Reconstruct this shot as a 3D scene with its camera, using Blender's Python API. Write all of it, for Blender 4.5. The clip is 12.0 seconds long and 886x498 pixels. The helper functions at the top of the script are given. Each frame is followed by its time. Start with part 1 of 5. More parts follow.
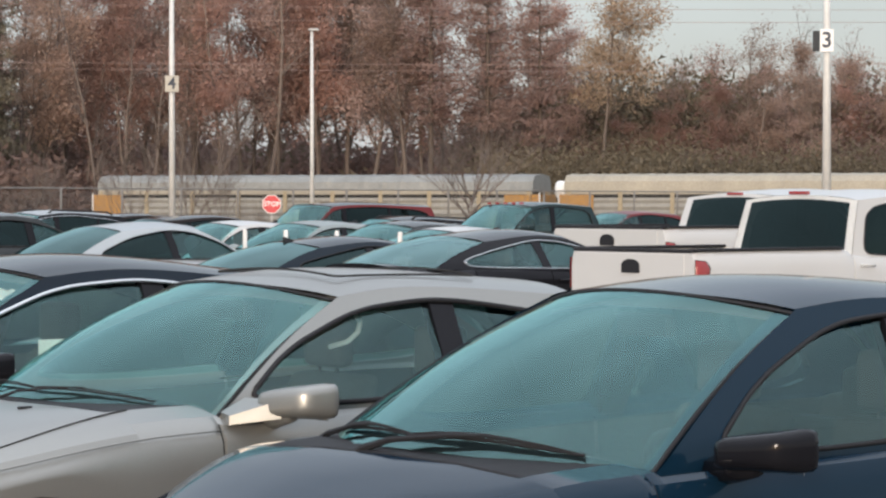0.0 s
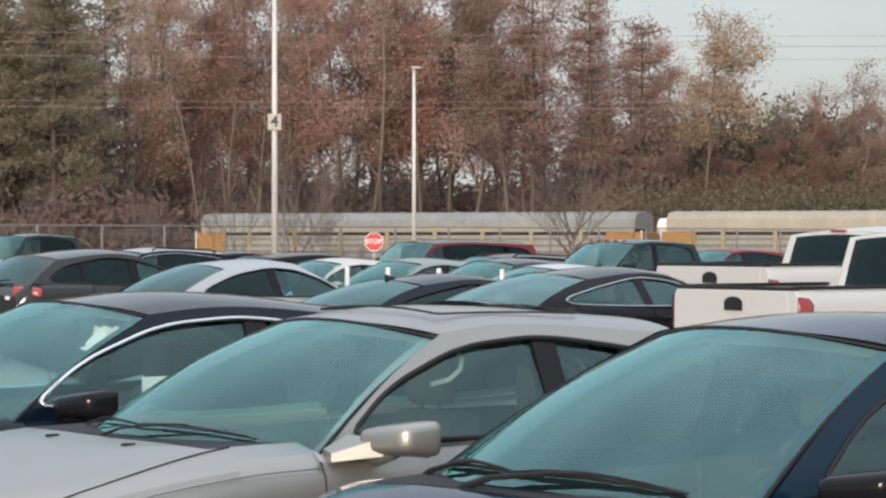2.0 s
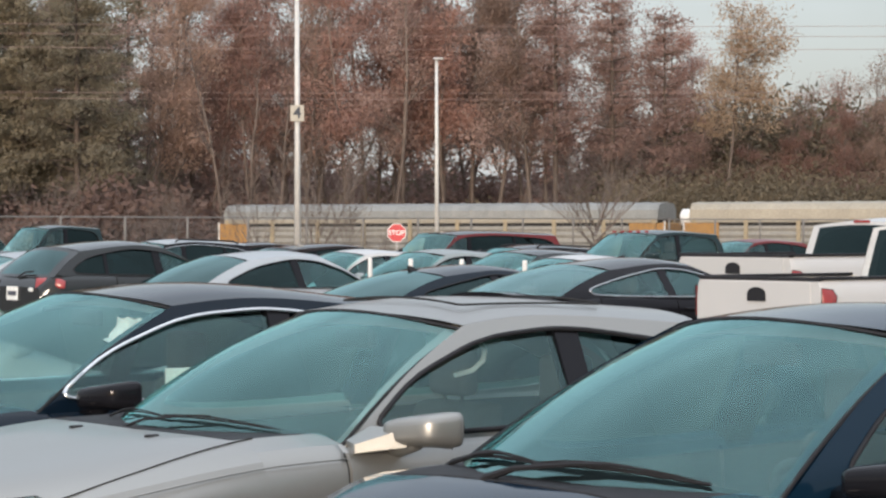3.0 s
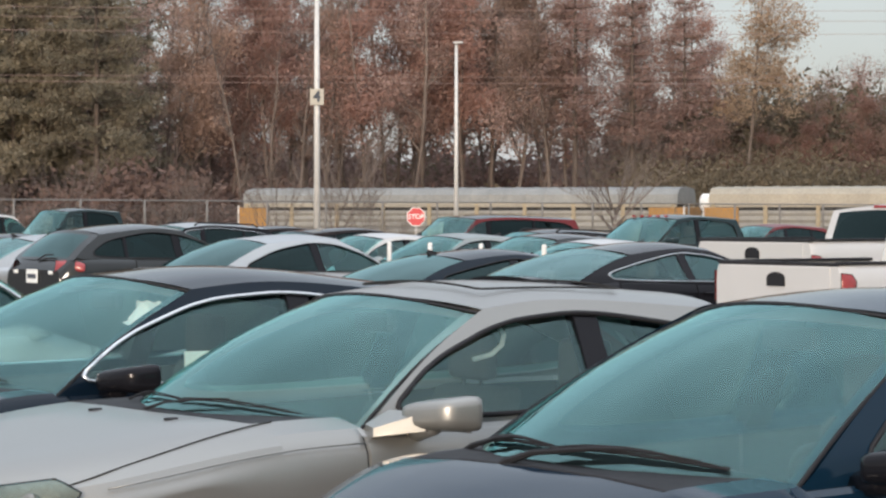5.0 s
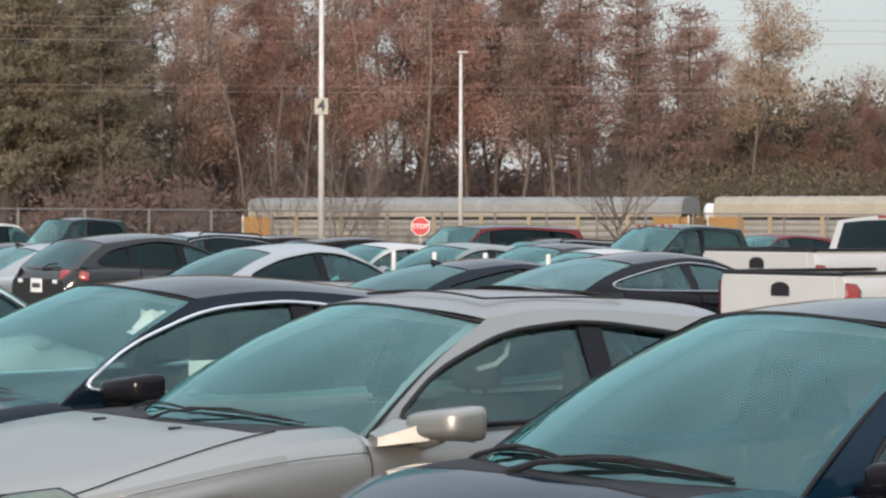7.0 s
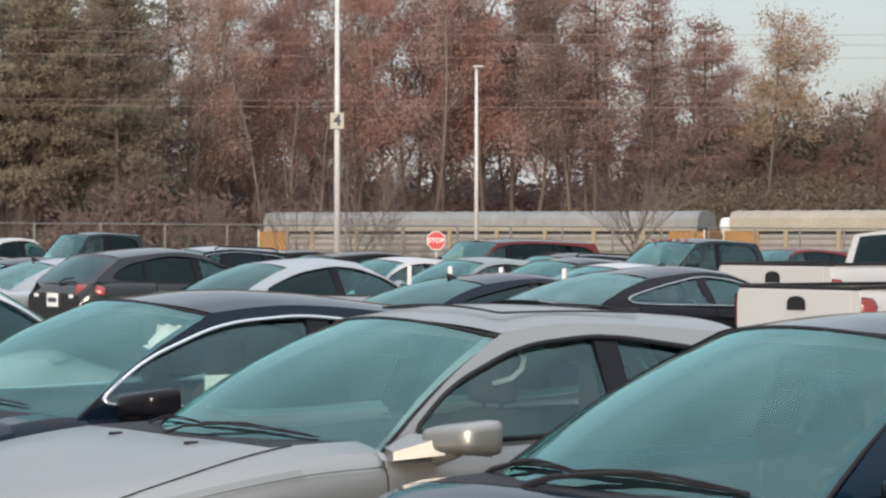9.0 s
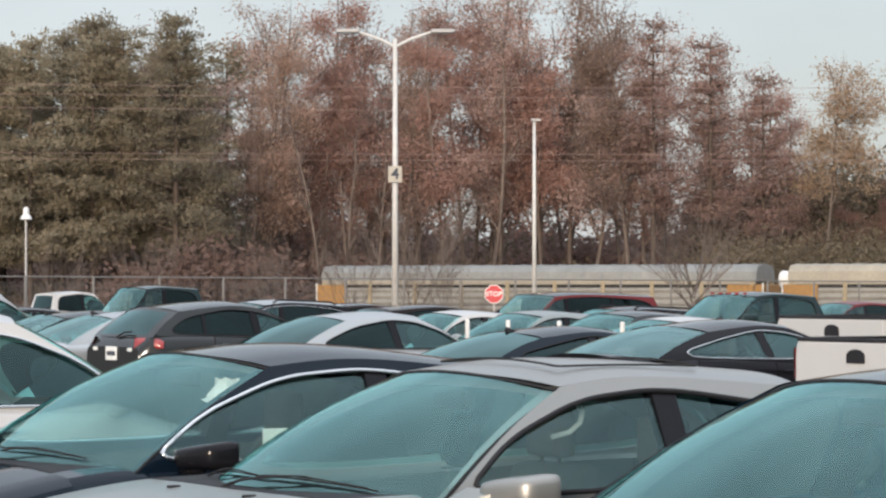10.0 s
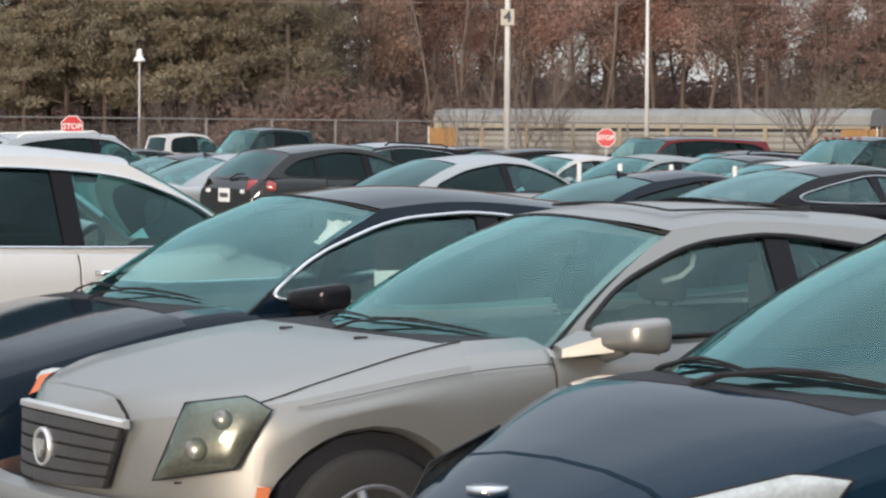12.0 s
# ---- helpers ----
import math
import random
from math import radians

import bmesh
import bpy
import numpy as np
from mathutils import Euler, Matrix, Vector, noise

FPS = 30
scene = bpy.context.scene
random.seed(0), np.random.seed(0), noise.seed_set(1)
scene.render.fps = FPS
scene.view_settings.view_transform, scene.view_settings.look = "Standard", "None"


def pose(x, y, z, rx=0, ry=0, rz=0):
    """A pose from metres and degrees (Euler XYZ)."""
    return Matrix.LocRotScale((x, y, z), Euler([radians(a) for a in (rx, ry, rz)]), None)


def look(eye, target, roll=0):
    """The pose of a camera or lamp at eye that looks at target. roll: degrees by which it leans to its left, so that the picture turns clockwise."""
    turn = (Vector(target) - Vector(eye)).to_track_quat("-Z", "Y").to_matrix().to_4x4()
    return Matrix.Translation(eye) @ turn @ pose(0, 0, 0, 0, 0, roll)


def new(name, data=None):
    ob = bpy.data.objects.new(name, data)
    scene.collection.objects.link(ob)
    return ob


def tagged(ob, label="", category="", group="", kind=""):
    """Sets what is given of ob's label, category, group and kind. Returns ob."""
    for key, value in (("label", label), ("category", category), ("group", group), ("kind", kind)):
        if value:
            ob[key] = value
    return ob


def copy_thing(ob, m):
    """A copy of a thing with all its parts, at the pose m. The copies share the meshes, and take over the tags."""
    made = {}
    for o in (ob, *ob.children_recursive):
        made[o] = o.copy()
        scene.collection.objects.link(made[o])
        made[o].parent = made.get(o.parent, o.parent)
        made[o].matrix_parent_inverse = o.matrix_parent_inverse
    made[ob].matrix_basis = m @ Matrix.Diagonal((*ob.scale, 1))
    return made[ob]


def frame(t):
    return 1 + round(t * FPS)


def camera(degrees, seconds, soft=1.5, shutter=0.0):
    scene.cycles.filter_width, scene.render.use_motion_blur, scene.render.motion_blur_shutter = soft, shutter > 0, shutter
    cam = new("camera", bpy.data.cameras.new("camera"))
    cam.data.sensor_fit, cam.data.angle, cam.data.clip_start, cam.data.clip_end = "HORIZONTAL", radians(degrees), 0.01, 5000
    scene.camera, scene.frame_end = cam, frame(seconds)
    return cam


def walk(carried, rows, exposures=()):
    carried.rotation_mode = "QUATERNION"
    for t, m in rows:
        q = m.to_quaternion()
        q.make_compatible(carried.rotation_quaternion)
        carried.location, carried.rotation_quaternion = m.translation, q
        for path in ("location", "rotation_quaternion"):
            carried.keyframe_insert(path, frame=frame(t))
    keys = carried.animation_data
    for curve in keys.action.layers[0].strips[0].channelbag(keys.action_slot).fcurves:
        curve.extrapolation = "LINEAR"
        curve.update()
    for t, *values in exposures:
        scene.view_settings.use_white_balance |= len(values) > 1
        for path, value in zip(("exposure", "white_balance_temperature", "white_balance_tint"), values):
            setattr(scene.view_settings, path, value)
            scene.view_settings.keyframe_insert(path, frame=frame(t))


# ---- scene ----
cam = camera(18.553, 12.0, soft=2.4)
EYE = Vector((-3.582, -8.610, 1.713))
# seconds, heading from +Y towards +X, tilt up, roll
TURNS = [
    (0.0, 38.453, -1.078, -0.015),
    (0.5, 37.631, -0.562, 0.037),
    (1.0, 37.339, -0.310, -0.048),
    (1.5, 36.710, -0.153, 0.029),
    (2.0, 36.300, -0.284, -0.053),
    (2.5, 35.658, -0.176, 0.053),
    (3.0, 35.818, -0.472, -0.135),
    (3.5, 35.761, -0.698, -0.063),
    (5.5, 35.348, -0.804, 0.033),
    (6.0, 35.380, -0.781, 0.137),
    (6.5, 35.247, -0.762, 0.104),
    (7.0, 35.319, -0.608, 0.058),
    (9.0, 34.986, -0.305, 0.021),
    (9.5, 34.851, 0.160, -0.030),
    (10.0, 33.762, 0.823, -0.002),
    (10.5, 32.923, 0.239, -0.166),
    (11.0, 32.353, -0.920, -0.140),
    (11.5, 30.966, -2.298, -0.063),
    (12.0, 31.411, -2.493, 0.244),
]


def facing(heading, tilt):
    h, p = radians(heading), radians(tilt)
    return EYE + Vector((math.sin(h) * math.cos(p), math.cos(h) * math.cos(p), math.sin(p))) * 30


walk(cam, [(t, look(EYE, facing(h, p), r)) for t, h, p, r in TURNS])

# ---- light ----
SUN_UP, SUN_FROM = radians(9), Vector((-0.75, -0.66, 0))
world = bpy.data.worlds.new("sky")
scene.world = world
world.use_nodes = True
wn = world.node_tree
sky = wn.nodes.new("ShaderNodeTexSky")
sky.sky_type = 'NISHITA'
sky.sun_disc = False
sky.sun_elevation = SUN_UP
sky.sun_rotation = math.atan2(SUN_FROM.x, SUN_FROM.y)
sky.dust_density = 1.2
sky.ozone_density = 1.0
low = wn.nodes["Background"]
low.inputs["Strength"].default_value = 0.025
wn.links.new(sky.outputs[0], low.inputs["Color"])
# thin even cloud over the clear sky
veil, both = wn.nodes.new("ShaderNodeBackground"), wn.nodes.new("ShaderNodeAddShader")
veil.inputs["Color"].default_value, veil.inputs["Strength"].default_value = (0.87, 0.93, 1.03, 1), 0.50
coord, split, rise = wn.nodes.new("ShaderNodeTexCoord"), wn.nodes.new("ShaderNodeSeparateXYZ"), wn.nodes.new("ShaderNodeMapRange")
wn.links.new(coord.outputs["Generated"], split.inputs[0])
# an overcast sky is brightest overhead
height_curve = wn.nodes.new("ShaderNodeMath")
height_curve.operation = 'POWER'
height_curve.use_clamp = True
height_curve.inputs[1].default_value = 2.0
wn.links.new(split.outputs["Z"], height_curve.inputs[0])
wn.links.new(height_curve.outputs[0], rise.inputs["Value"])
rise.inputs["To Min"].default_value, rise.inputs["To Max"].default_value = 0.36, 1.18
# soft drifting banks in the cloud
bank, bank_range, bank_mul = wn.nodes.new("ShaderNodeTexNoise"), wn.nodes.new("ShaderNodeMapRange"), wn.nodes.new("ShaderNodeMath")
stretch = wn.nodes.new("ShaderNodeMapping")
stretch.inputs["Scale"].default_value = (2.2, 2.2, 3.6)
wn.links.new(coord.outputs["Generated"], stretch.inputs["Vector"])
wn.links.new(stretch.outputs[0], bank.inputs["Vector"])
bank.inputs["Scale"].default_value, bank.inputs["Detail"].default_value, bank.inputs["Roughness"].default_value = 1.6, 5.0, 0.55
bank_range.inputs["From Min"].default_value, bank_range.inputs["From Max"].default_value = 0.36, 0.64
bank_range.inputs["To Min"].default_value, bank_range.inputs["To Max"].default_value = 0.90, 1.14
wn.links.new(bank.outputs["Fac"], bank_range.inputs["Value"])
bank_mul.operation = 'MULTIPLY'
wn.links.new(rise.outputs["Result"], bank_mul.inputs[0])
wn.links.new(bank_range.outputs["Result"], bank_mul.inputs[1])
wn.links.new(bank_mul.outputs[0], veil.inputs["Strength"])
wn.links.new(low.outputs[0], both.inputs[0])
wn.links.new(veil.outputs[0], both.inputs[1])
wn.links.new(both.outputs[0], wn.nodes["World Output"].inputs["Surface"])
sun = new("sun", bpy.data.lights.new("sun", "SUN"))
sun.data.energy, sun.data.angle, sun.data.color = 1.8, radians(14), (1.0, 0.84, 0.70)
sun.matrix_world = look((SUN_FROM.x * 40, SUN_FROM.y * 40, 40 * math.tan(SUN_UP)), (0, 0, 0))
scene.view_settings.exposure = 0.60


# ---- materials ----
def mat(name, color, rough=0.5, metal=0.0, coat=0.0, vary=0.15, scale=6.0, bump=0.0, fine=60.0, emit=None, island=0.0, spec=0.5, own=0.0):
    m = bpy.data.materials.new(name)
    m.use_nodes = True
    nt = m.node_tree
    b = nt.nodes["Principled BSDF"]
    b.inputs["Roughness"].default_value, b.inputs["Metallic"].default_value = rough, metal
    b.inputs["Coat Weight"].default_value, b.inputs["Coat Roughness"].default_value = coat, 0.06
    b.inputs["Specular IOR Level"].default_value = spec
    co = nt.nodes.new("ShaderNodeTexCoord")
    n1, n2 = nt.nodes.new("ShaderNodeTexNoise"), nt.nodes.new("ShaderNodeTexNoise")
    n1.inputs["Scale"].default_value, n2.inputs["Scale"].default_value = scale, fine
    n1.inputs["Detail"].default_value, n2.inputs["Detail"].default_value = 4, 3
    for n in (n1, n2):
        nt.links.new(co.outputs["Object"], n.inputs["Vector"])
    add = nt.nodes.new("ShaderNodeMath")
    add.operation = 'ADD'
    nt.links.new(n1.outputs["Fac"], add.inputs[0])
    last = n2.outputs["Fac"]
    nt.links.new(last, add.inputs[1])
    total = add.outputs[0]
    lo, hi = 1 - vary, 1 + vary
    mr = nt.nodes.new("ShaderNodeMapRange")
    mr.inputs["From Min"].default_value, mr.inputs["From Max"].default_value = 0.6, 1.4
    mr.inputs["To Min"].default_value, mr.inputs["To Max"].default_value = lo, hi
    nt.links.new(total, mr.inputs["Value"])
    fac = mr.outputs["Result"]
    if island:
        geo, inf = nt.nodes.new("ShaderNodeNewGeometry"), nt.nodes.new("ShaderNodeObjectInfo")
        for out, amp in ((geo.outputs["Random Per Island"], island), (inf.outputs["Random"], own or island)):
            r = nt.nodes.new("ShaderNodeMapRange")
            r.inputs["To Min"].default_value, r.inputs["To Max"].default_value = 1 - amp, 1 + amp
            nt.links.new(out, r.inputs["Value"])
            mu = nt.nodes.new("ShaderNodeMath")
            mu.operation = 'MULTIPLY'
            nt.links.new(fac, mu.inputs[0])
            nt.links.new(r.outputs["Result"], mu.inputs[1])
            fac = mu.outputs[0]
    sc = nt.nodes.new("ShaderNodeVectorMath")
    sc.operation = 'SCALE'
    sc.inputs[0].default_value = color
    nt.links.new(fac, sc.inputs["Scale"])
    nt.links.new(sc.outputs[0], b.inputs["Base Color"])
    rr = nt.nodes.new("ShaderNodeMapRange")
    rr.inputs["To Min"].default_value, rr.inputs["To Max"].default_value = max(0.02, rough * 0.8), min(1, rough * 1.25)
    nt.links.new(n1.outputs["Fac"], rr.inputs["Value"])
    nt.links.new(rr.outputs["Result"], b.inputs["Roughness"])
    if bump:
        bp = nt.nodes.new("ShaderNodeBump")
        bp.inputs["Strength"].default_value, bp.inputs["Distance"].default_value = bump, 0.01
        nt.links.new(n2.outputs["Fac"], bp.inputs["Height"])
        nt.links.new(bp.outputs[0], b.inputs["Normal"])
    if emit:
        b.inputs["Emission Color"].default_value, b.inputs["Emission Strength"].default_value = (*color, 1), emit
    return m


def glass_mat(name, tint, ior=1.5, sheen=(0.66, 0.98, 0.97)):
    m = bpy.data.materials.new(name)
    m.use_nodes = True
    nt = m.node_tree
    out = nt.nodes["Material Output"]
    nt.nodes.remove(nt.nodes["Principled BSDF"])
    tr, gl = nt.nodes.new("ShaderNodeBsdfTransparent"), nt.nodes.new("ShaderNodeBsdfGlossy")
    tr.inputs["Color"].default_value = (*tint, 1)
    gl.inputs["Roughness"].default_value, gl.inputs["Color"].default_value = 0.03, (*sheen, 1)
    fr, mx = nt.nodes.new("ShaderNodeFresnel"), nt.nodes.new("ShaderNodeMixShader")
    fr.inputs["IOR"].default_value = ior
    # both faces of the pane mirror: 2R / (1 + R)
    twice, above, share = (nt.nodes.new("ShaderNodeMath") for _ in range(3))
    twice.operation, above.operation, share.operation = 'MULTIPLY', 'ADD', 'DIVIDE'
    twice.inputs[1].default_value, above.inputs[1].default_value = 2.0, 1.0
    for k in (twice, above):
        nt.links.new(fr.outputs[0], k.inputs[0])
    nt.links.new(twice.outputs[0], share.inputs[0])
    nt.links.new(above.outputs[0], share.inputs[1])
    nt.links.new(share.outputs[0], mx.inputs[0])
    nt.links.new(tr.outputs[0], mx.inputs[1])
    nt.links.new(gl.outputs[0], mx.inputs[2])
    nt.links.new(mx.outputs[0], out.inputs["Surface"])
    return m


def paint(name, color, metal=0.45, rough=0.42):
    dark = max(color) < 0.1
    return mat(name, color, rough=0.07 if dark else rough, metal=metal, coat=0.0 if dark else 0.25, spec=0.22 if dark else 0.5, vary=0.05, scale=1.3, fine=220)


M = dict(
    glass=glass_mat("window glass", (0.66, 0.86, 0.83), 1.5),
    privacy=glass_mat("privacy glass", (0.02, 0.026, 0.03), 1.3),
    shield=glass_mat("windscreen glass", (0.80, 0.98, 0.955), 1.47, (0.58, 1, 0.98)),
    black=mat("black plastic", (0.020, 0.020, 0.023), 0.65, bump=0.1, spec=0.25),
    rubber=mat("tyre rubber", (0.025, 0.024, 0.023), 0.8, bump=0.3),
    # near-black: shade put into the colour, for seams and the freight cars' insides
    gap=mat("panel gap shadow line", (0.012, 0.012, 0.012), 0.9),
    chrome=mat("chrome", (0.75, 0.75, 0.75), 0.12, 1.0, vary=0.04),
    alloy=mat("alloy wheel", (0.30, 0.30, 0.31), 0.45, 0.8),
    liner=mat("grey headliner cloth", (0.20, 0.195, 0.185), 0.9, bump=0.2, fine=300),
    dash=mat("dark interior plastic", (0.035, 0.038, 0.042), 0.7, bump=0.2),
    cloth=mat("grey seat cloth", (0.045, 0.045, 0.047), 0.9, bump=0.4, fine=300),
    tan=mat("beige leather", (0.30, 0.26, 0.20), 0.6, bump=0.2),
    lamp=mat("headlamp lens", (0.42, 0.43, 0.40), 0.12, 0.55, coat=1.0, vary=0.25, scale=14),
    lampdark=mat("smoked headlamp bowl", (0.23, 0.23, 0.215), 0.30, 0.4, coat=0.4, vary=0.35, scale=9),
    smoke=glass_mat("smoked lens", (0.72, 0.73, 0.66), 1.4),
    amber=mat("amber marker", (0.55, 0.13, 0.03), 0.25, coat=1.0),
    red=mat("red lamp lens", (0.30, 0.03, 0.03), 0.25, coat=1.0),
    white=mat("white plastic", (0.78, 0.78, 0.76), 0.5),
    paper=mat("white paper", (0.8, 0.82, 0.80), 0.8),
    plate=mat("number plate", (0.6, 0.6, 0.58), 0.4),
    bar=mat("dark lettering", (0.05, 0.06, 0.08), 0.6),
)


# ---- mesh helpers ----
def link_mesh(name, verts, faces, material, parent=None, label="", smooth=False, mats=None, idx=None, out=None):
    me = bpy.data.meshes.new(name)
    if out is not None:
        v = [Vector(verts[k]) for k in faces[len(faces) // 2][:3]]
        if (v[1] - v[0]).cross(v[2] - v[0]).dot(Vector(out)) < 0:
            faces = [tuple(f)[::-1] for f in faces]
    me.from_pydata([tuple(v) for v in verts], [], [tuple(f) for f in faces])
    for q in (mats or [material]):
        me.materials.append(q)
    if idx is not None:
        me.polygons.foreach_set("material_index", idx)
    if smooth:
        me.shade_smooth()
    ob = new(name, me)
    ob.parent = parent
    if label:
        tagged(ob, label)
    return ob


def part(name, bm, material, parent, label="", smooth=False):
    me = bpy.data.meshes.new(name)
    bm.to_mesh(me)
    bm.free()
    me.materials.append(material)
    if smooth:
        me.shade_smooth()
    ob = new(name, me)
    ob.parent = parent
    if label:
        tagged(ob, label)
    return ob


def box(x0, x1, y0, y1, z0, z1, bevel=0.0, bm=None):
    bm = bm or bmesh.new()
    vs = [bm.verts.new((x, y, z)) for x in (x0, x1) for y in (y0, y1) for z in (z0, z1)]
    fs = [bm.faces.new([vs[i] for i in q]) for q in ((0, 1, 3, 2), (4, 6, 7, 5), (0, 4, 5, 1), (2, 3, 7, 6), (0, 2, 6, 4), (1, 5, 7, 3))]
    if bevel:
        es = list({e for f in fs for e in f.edges})
        bmesh.ops.bevel(bm, geom=es, offset=bevel, segments=3, affect='EDGES', profile=0.6)
    return bm


def tube(path, radii, sides=6, bm=None):
    """A tapered tube along points."""
    bm = bm or bmesh.new()
    path = [Vector(p) for p in path]
    if not hasattr(radii, "__len__"):
        radii = [radii] * len(path)
    rings = []
    for i, p in enumerate(path):
        d = (path[min(i + 1, len(path) - 1)] - path[max(i - 1, 0)]).normalized()
        a = d.orthogonal().normalized()
        b = d.cross(a)
        if rings:
            a = (prev - d * prev.dot(d)).normalized()
            b = d.cross(a)
        prev = a
        rings.append([bm.verts.new(p + radii[i] * (a * math.cos(k * 2 * math.pi / sides) + b * math.sin(k * 2 * math.pi / sides))) for k in range(sides)])
    for r0, r1 in zip(rings, rings[1:]):
        for k in range(sides):
            bm.faces.new((r0[k], r0[(k + 1) % sides], r1[(k + 1) % sides], r1[k]))
    if sides > 2:
        bm.faces.new(rings[0][::-1])
        bm.faces.new(rings[-1])
    return bm


def lathe(profile, axis="y", segs=24, bm=None, at=(0, 0, 0)):
    """profile: (radius, offset along the axis)."""
    bm = bm or bmesh.new()
    rings = []
    for r, o in profile:
        ring = []
        for k in range(segs):
            c, s = r * math.cos(2 * math.pi * k / segs), r * math.sin(2 * math.pi * k / segs)
            v = {"y": (c, o, s), "z": (c, s, o), "x": (o, c, s)}[axis]
            ring.append(bm.verts.new((v[0] + at[0], v[1] + at[1], v[2] + at[2])))
        rings.append(ring)
    for a, b in zip(rings, rings[1:]):
        for k in range(segs):
            bm.faces.new((a[k], a[(k + 1) % segs], b[(k + 1) % segs], b[k]))
    bm.faces.new(rings[0][::-1])
    bm.faces.new(rings[-1])
    bmesh.ops.recalc_face_normals(bm, faces=bm.faces)
    return bm


def curve_of(pts):
    """A monotone cubic through (x, y) points."""
    x, y = np.array([p[0] for p in pts], float), np.array([p[1] for p in pts], float)
    h, d = np.diff(x), np.diff(y) / np.diff(x)
    s = np.zeros_like(y)
    s[0], s[-1] = d[0], d[-1]
    for i in range(1, len(x) - 1):
        if d[i - 1] * d[i] > 0:
            w1, w2 = 2 * h[i] + h[i - 1], h[i] + 2 * h[i - 1]
            s[i] = (w1 + w2) / (w1 / d[i - 1] + w2 / d[i])

    def f(q):
        q = min(max(q, x[0]), x[-1])
        i = min(int(np.searchsorted(x, q, side="right")) - 1, len(x) - 2)
        t = (q - x[i]) / h[i]
        return float((2 * t**3 - 3 * t**2 + 1) * y[i] + (t**3 - 2 * t**2 + t) * h[i] * s[i] + (3 * t**2 - 2 * t**3) * y[i + 1] + (t**3 - t**2) * h[i] * s[i + 1])
    return f


def soften(loop, n=2):
    """Rounds the corners of a closed loop."""
    for _ in range(n):
        loop = [q for i, p in enumerate(loop) for q in (
            tuple(0.82 * a + 0.18 * b for a, b in zip(p, loop[(i + 1) % len(loop)])),
            tuple(0.18 * a + 0.82 * b for a, b in zip(p, loop[(i + 1) % len(loop)])))]
    return loop


def clip(loop, u, keep_low):
    out = []
    for i, p in enumerate(loop):
        q = loop[(i + 1) % len(loop)]
        pin, qin = (p[0] <= u) == keep_low, (q[0] <= u) == keep_low
        if pin:
            out.append(p)
        if pin != qin:
            t = (u - p[0]) / (q[0] - p[0])
            out.append((u, p[1] + t * (q[1] - p[1])))
    return out


def patch(corner, nu, nv):
    """Vertices and faces of a grid; corner(s, t) gives points for s, t in 0..1."""
    vs = [corner(i / nu, j / nv) for i in range(nu + 1) for j in range(nv + 1)]
    fs = [(i * (nv + 1) + j, (i + 1) * (nv + 1) + j, (i + 1) * (nv + 1) + j + 1, i * (nv + 1) + j + 1) for i in range(nu) for j in range(nv)]
    return vs, fs


# ---- cars ----
def seat_mesh():
    bm = box(-0.25, 0.25, -0.25, 0.25, 0.0, 0.16, 0.05)
    bk = box(0.20, 0.34, -0.24, 0.24, 0.10, 0.68, 0.05)
    for v in bk.verts:
        v.co.x += (v.co.z - 0.1) * 0.28
    me = bpy.data.meshes.new("tmp")
    bk.to_mesh(me)
    bk.free()
    bm.from_mesh(me)
    bpy.data.meshes.remove(me)
    return bm


SHARED = {}


def shared(key, maker, material):
    if key not in SHARED:
        me = bpy.data.meshes.new(key)
        bm = maker()
        bm.to_mesh(me)
        bm.free()
        me.materials.append(material)
        me.shade_smooth()
        SHARED[key] = me
    return SHARED[key]


def child(name, me, parent, loc=(0, 0, 0), rot=(0, 0, 0), scale=(1, 1, 1), label=""):
    ob = new(name, me)
    ob.parent = parent
    ob.location, ob.rotation_euler, ob.scale = loc, rot, scale
    if label:
        tagged(ob, label)
    return ob


def headrest_mesh():
    bm = box(-0.05, 0.05, -0.13, 0.13, 0.0, 0.20, 0.045)
    tube([(0, -0.06, -0.12), (0, -0.06, 0.02)], 0.008, 6, bm)
    tube([(0, 0.06, -0.12), (0, 0.06, 0.02)], 0.008, 6, bm)
    return bm


def wheel_ring():
    bm = bmesh.new()
    n, k = 28, 8
    vs = [[bm.verts.new(((0.018 * math.cos(b)), (0.185 + 0.018 * math.sin(b)) * math.cos(a), (0.185 + 0.018 * math.sin(b)) * math.sin(a)))
           for b in [2 * math.pi * j / k for j in range(k)]] for a in [2 * math.pi * i / n for i in range(n)]]
    for i in range(n):
        for j in range(k):
            bm.faces.new((vs[i][j], vs[(i + 1) % n][j], vs[(i + 1) % n][(j + 1) % k], vs[i][(j + 1) % k]))
    for a in (0.2, math.pi - 0.2, -math.pi / 2):
        tube([(0.03, 0, 0), (0.0, 0.18 * math.cos(a), 0.18 * math.sin(a))], 0.02, 6, bm)
    lathe([(0.06, 0.0), (0.06, 0.05)], "x", 12, bm)
    return bm


def tyre_mesh():
    return lathe([(0.20, -0.10), (0.30, -0.105), (0.325, -0.085), (0.33, 0.0), (0.325, 0.085), (0.30, 0.105), (0.20, 0.10)], "y", 36)


def rim_mesh():
    bm = lathe([(0.05, -0.112), (0.06, -0.10)], "y", 16)
    lathe([(0.185, -0.09), (0.21, -0.11), (0.215, -0.10), (0.20, -0.05)], "y", 32, bm)
    for k in range(7):
        a = 2 * math.pi * k / 7
        tube([(0.04 * math.cos(a), -0.10, 0.04 * math.sin(a)), (0.20 * math.cos(a), -0.095, 0.20 * math.sin(a))], [0.028, 0.02], 5, bm)
    return bm


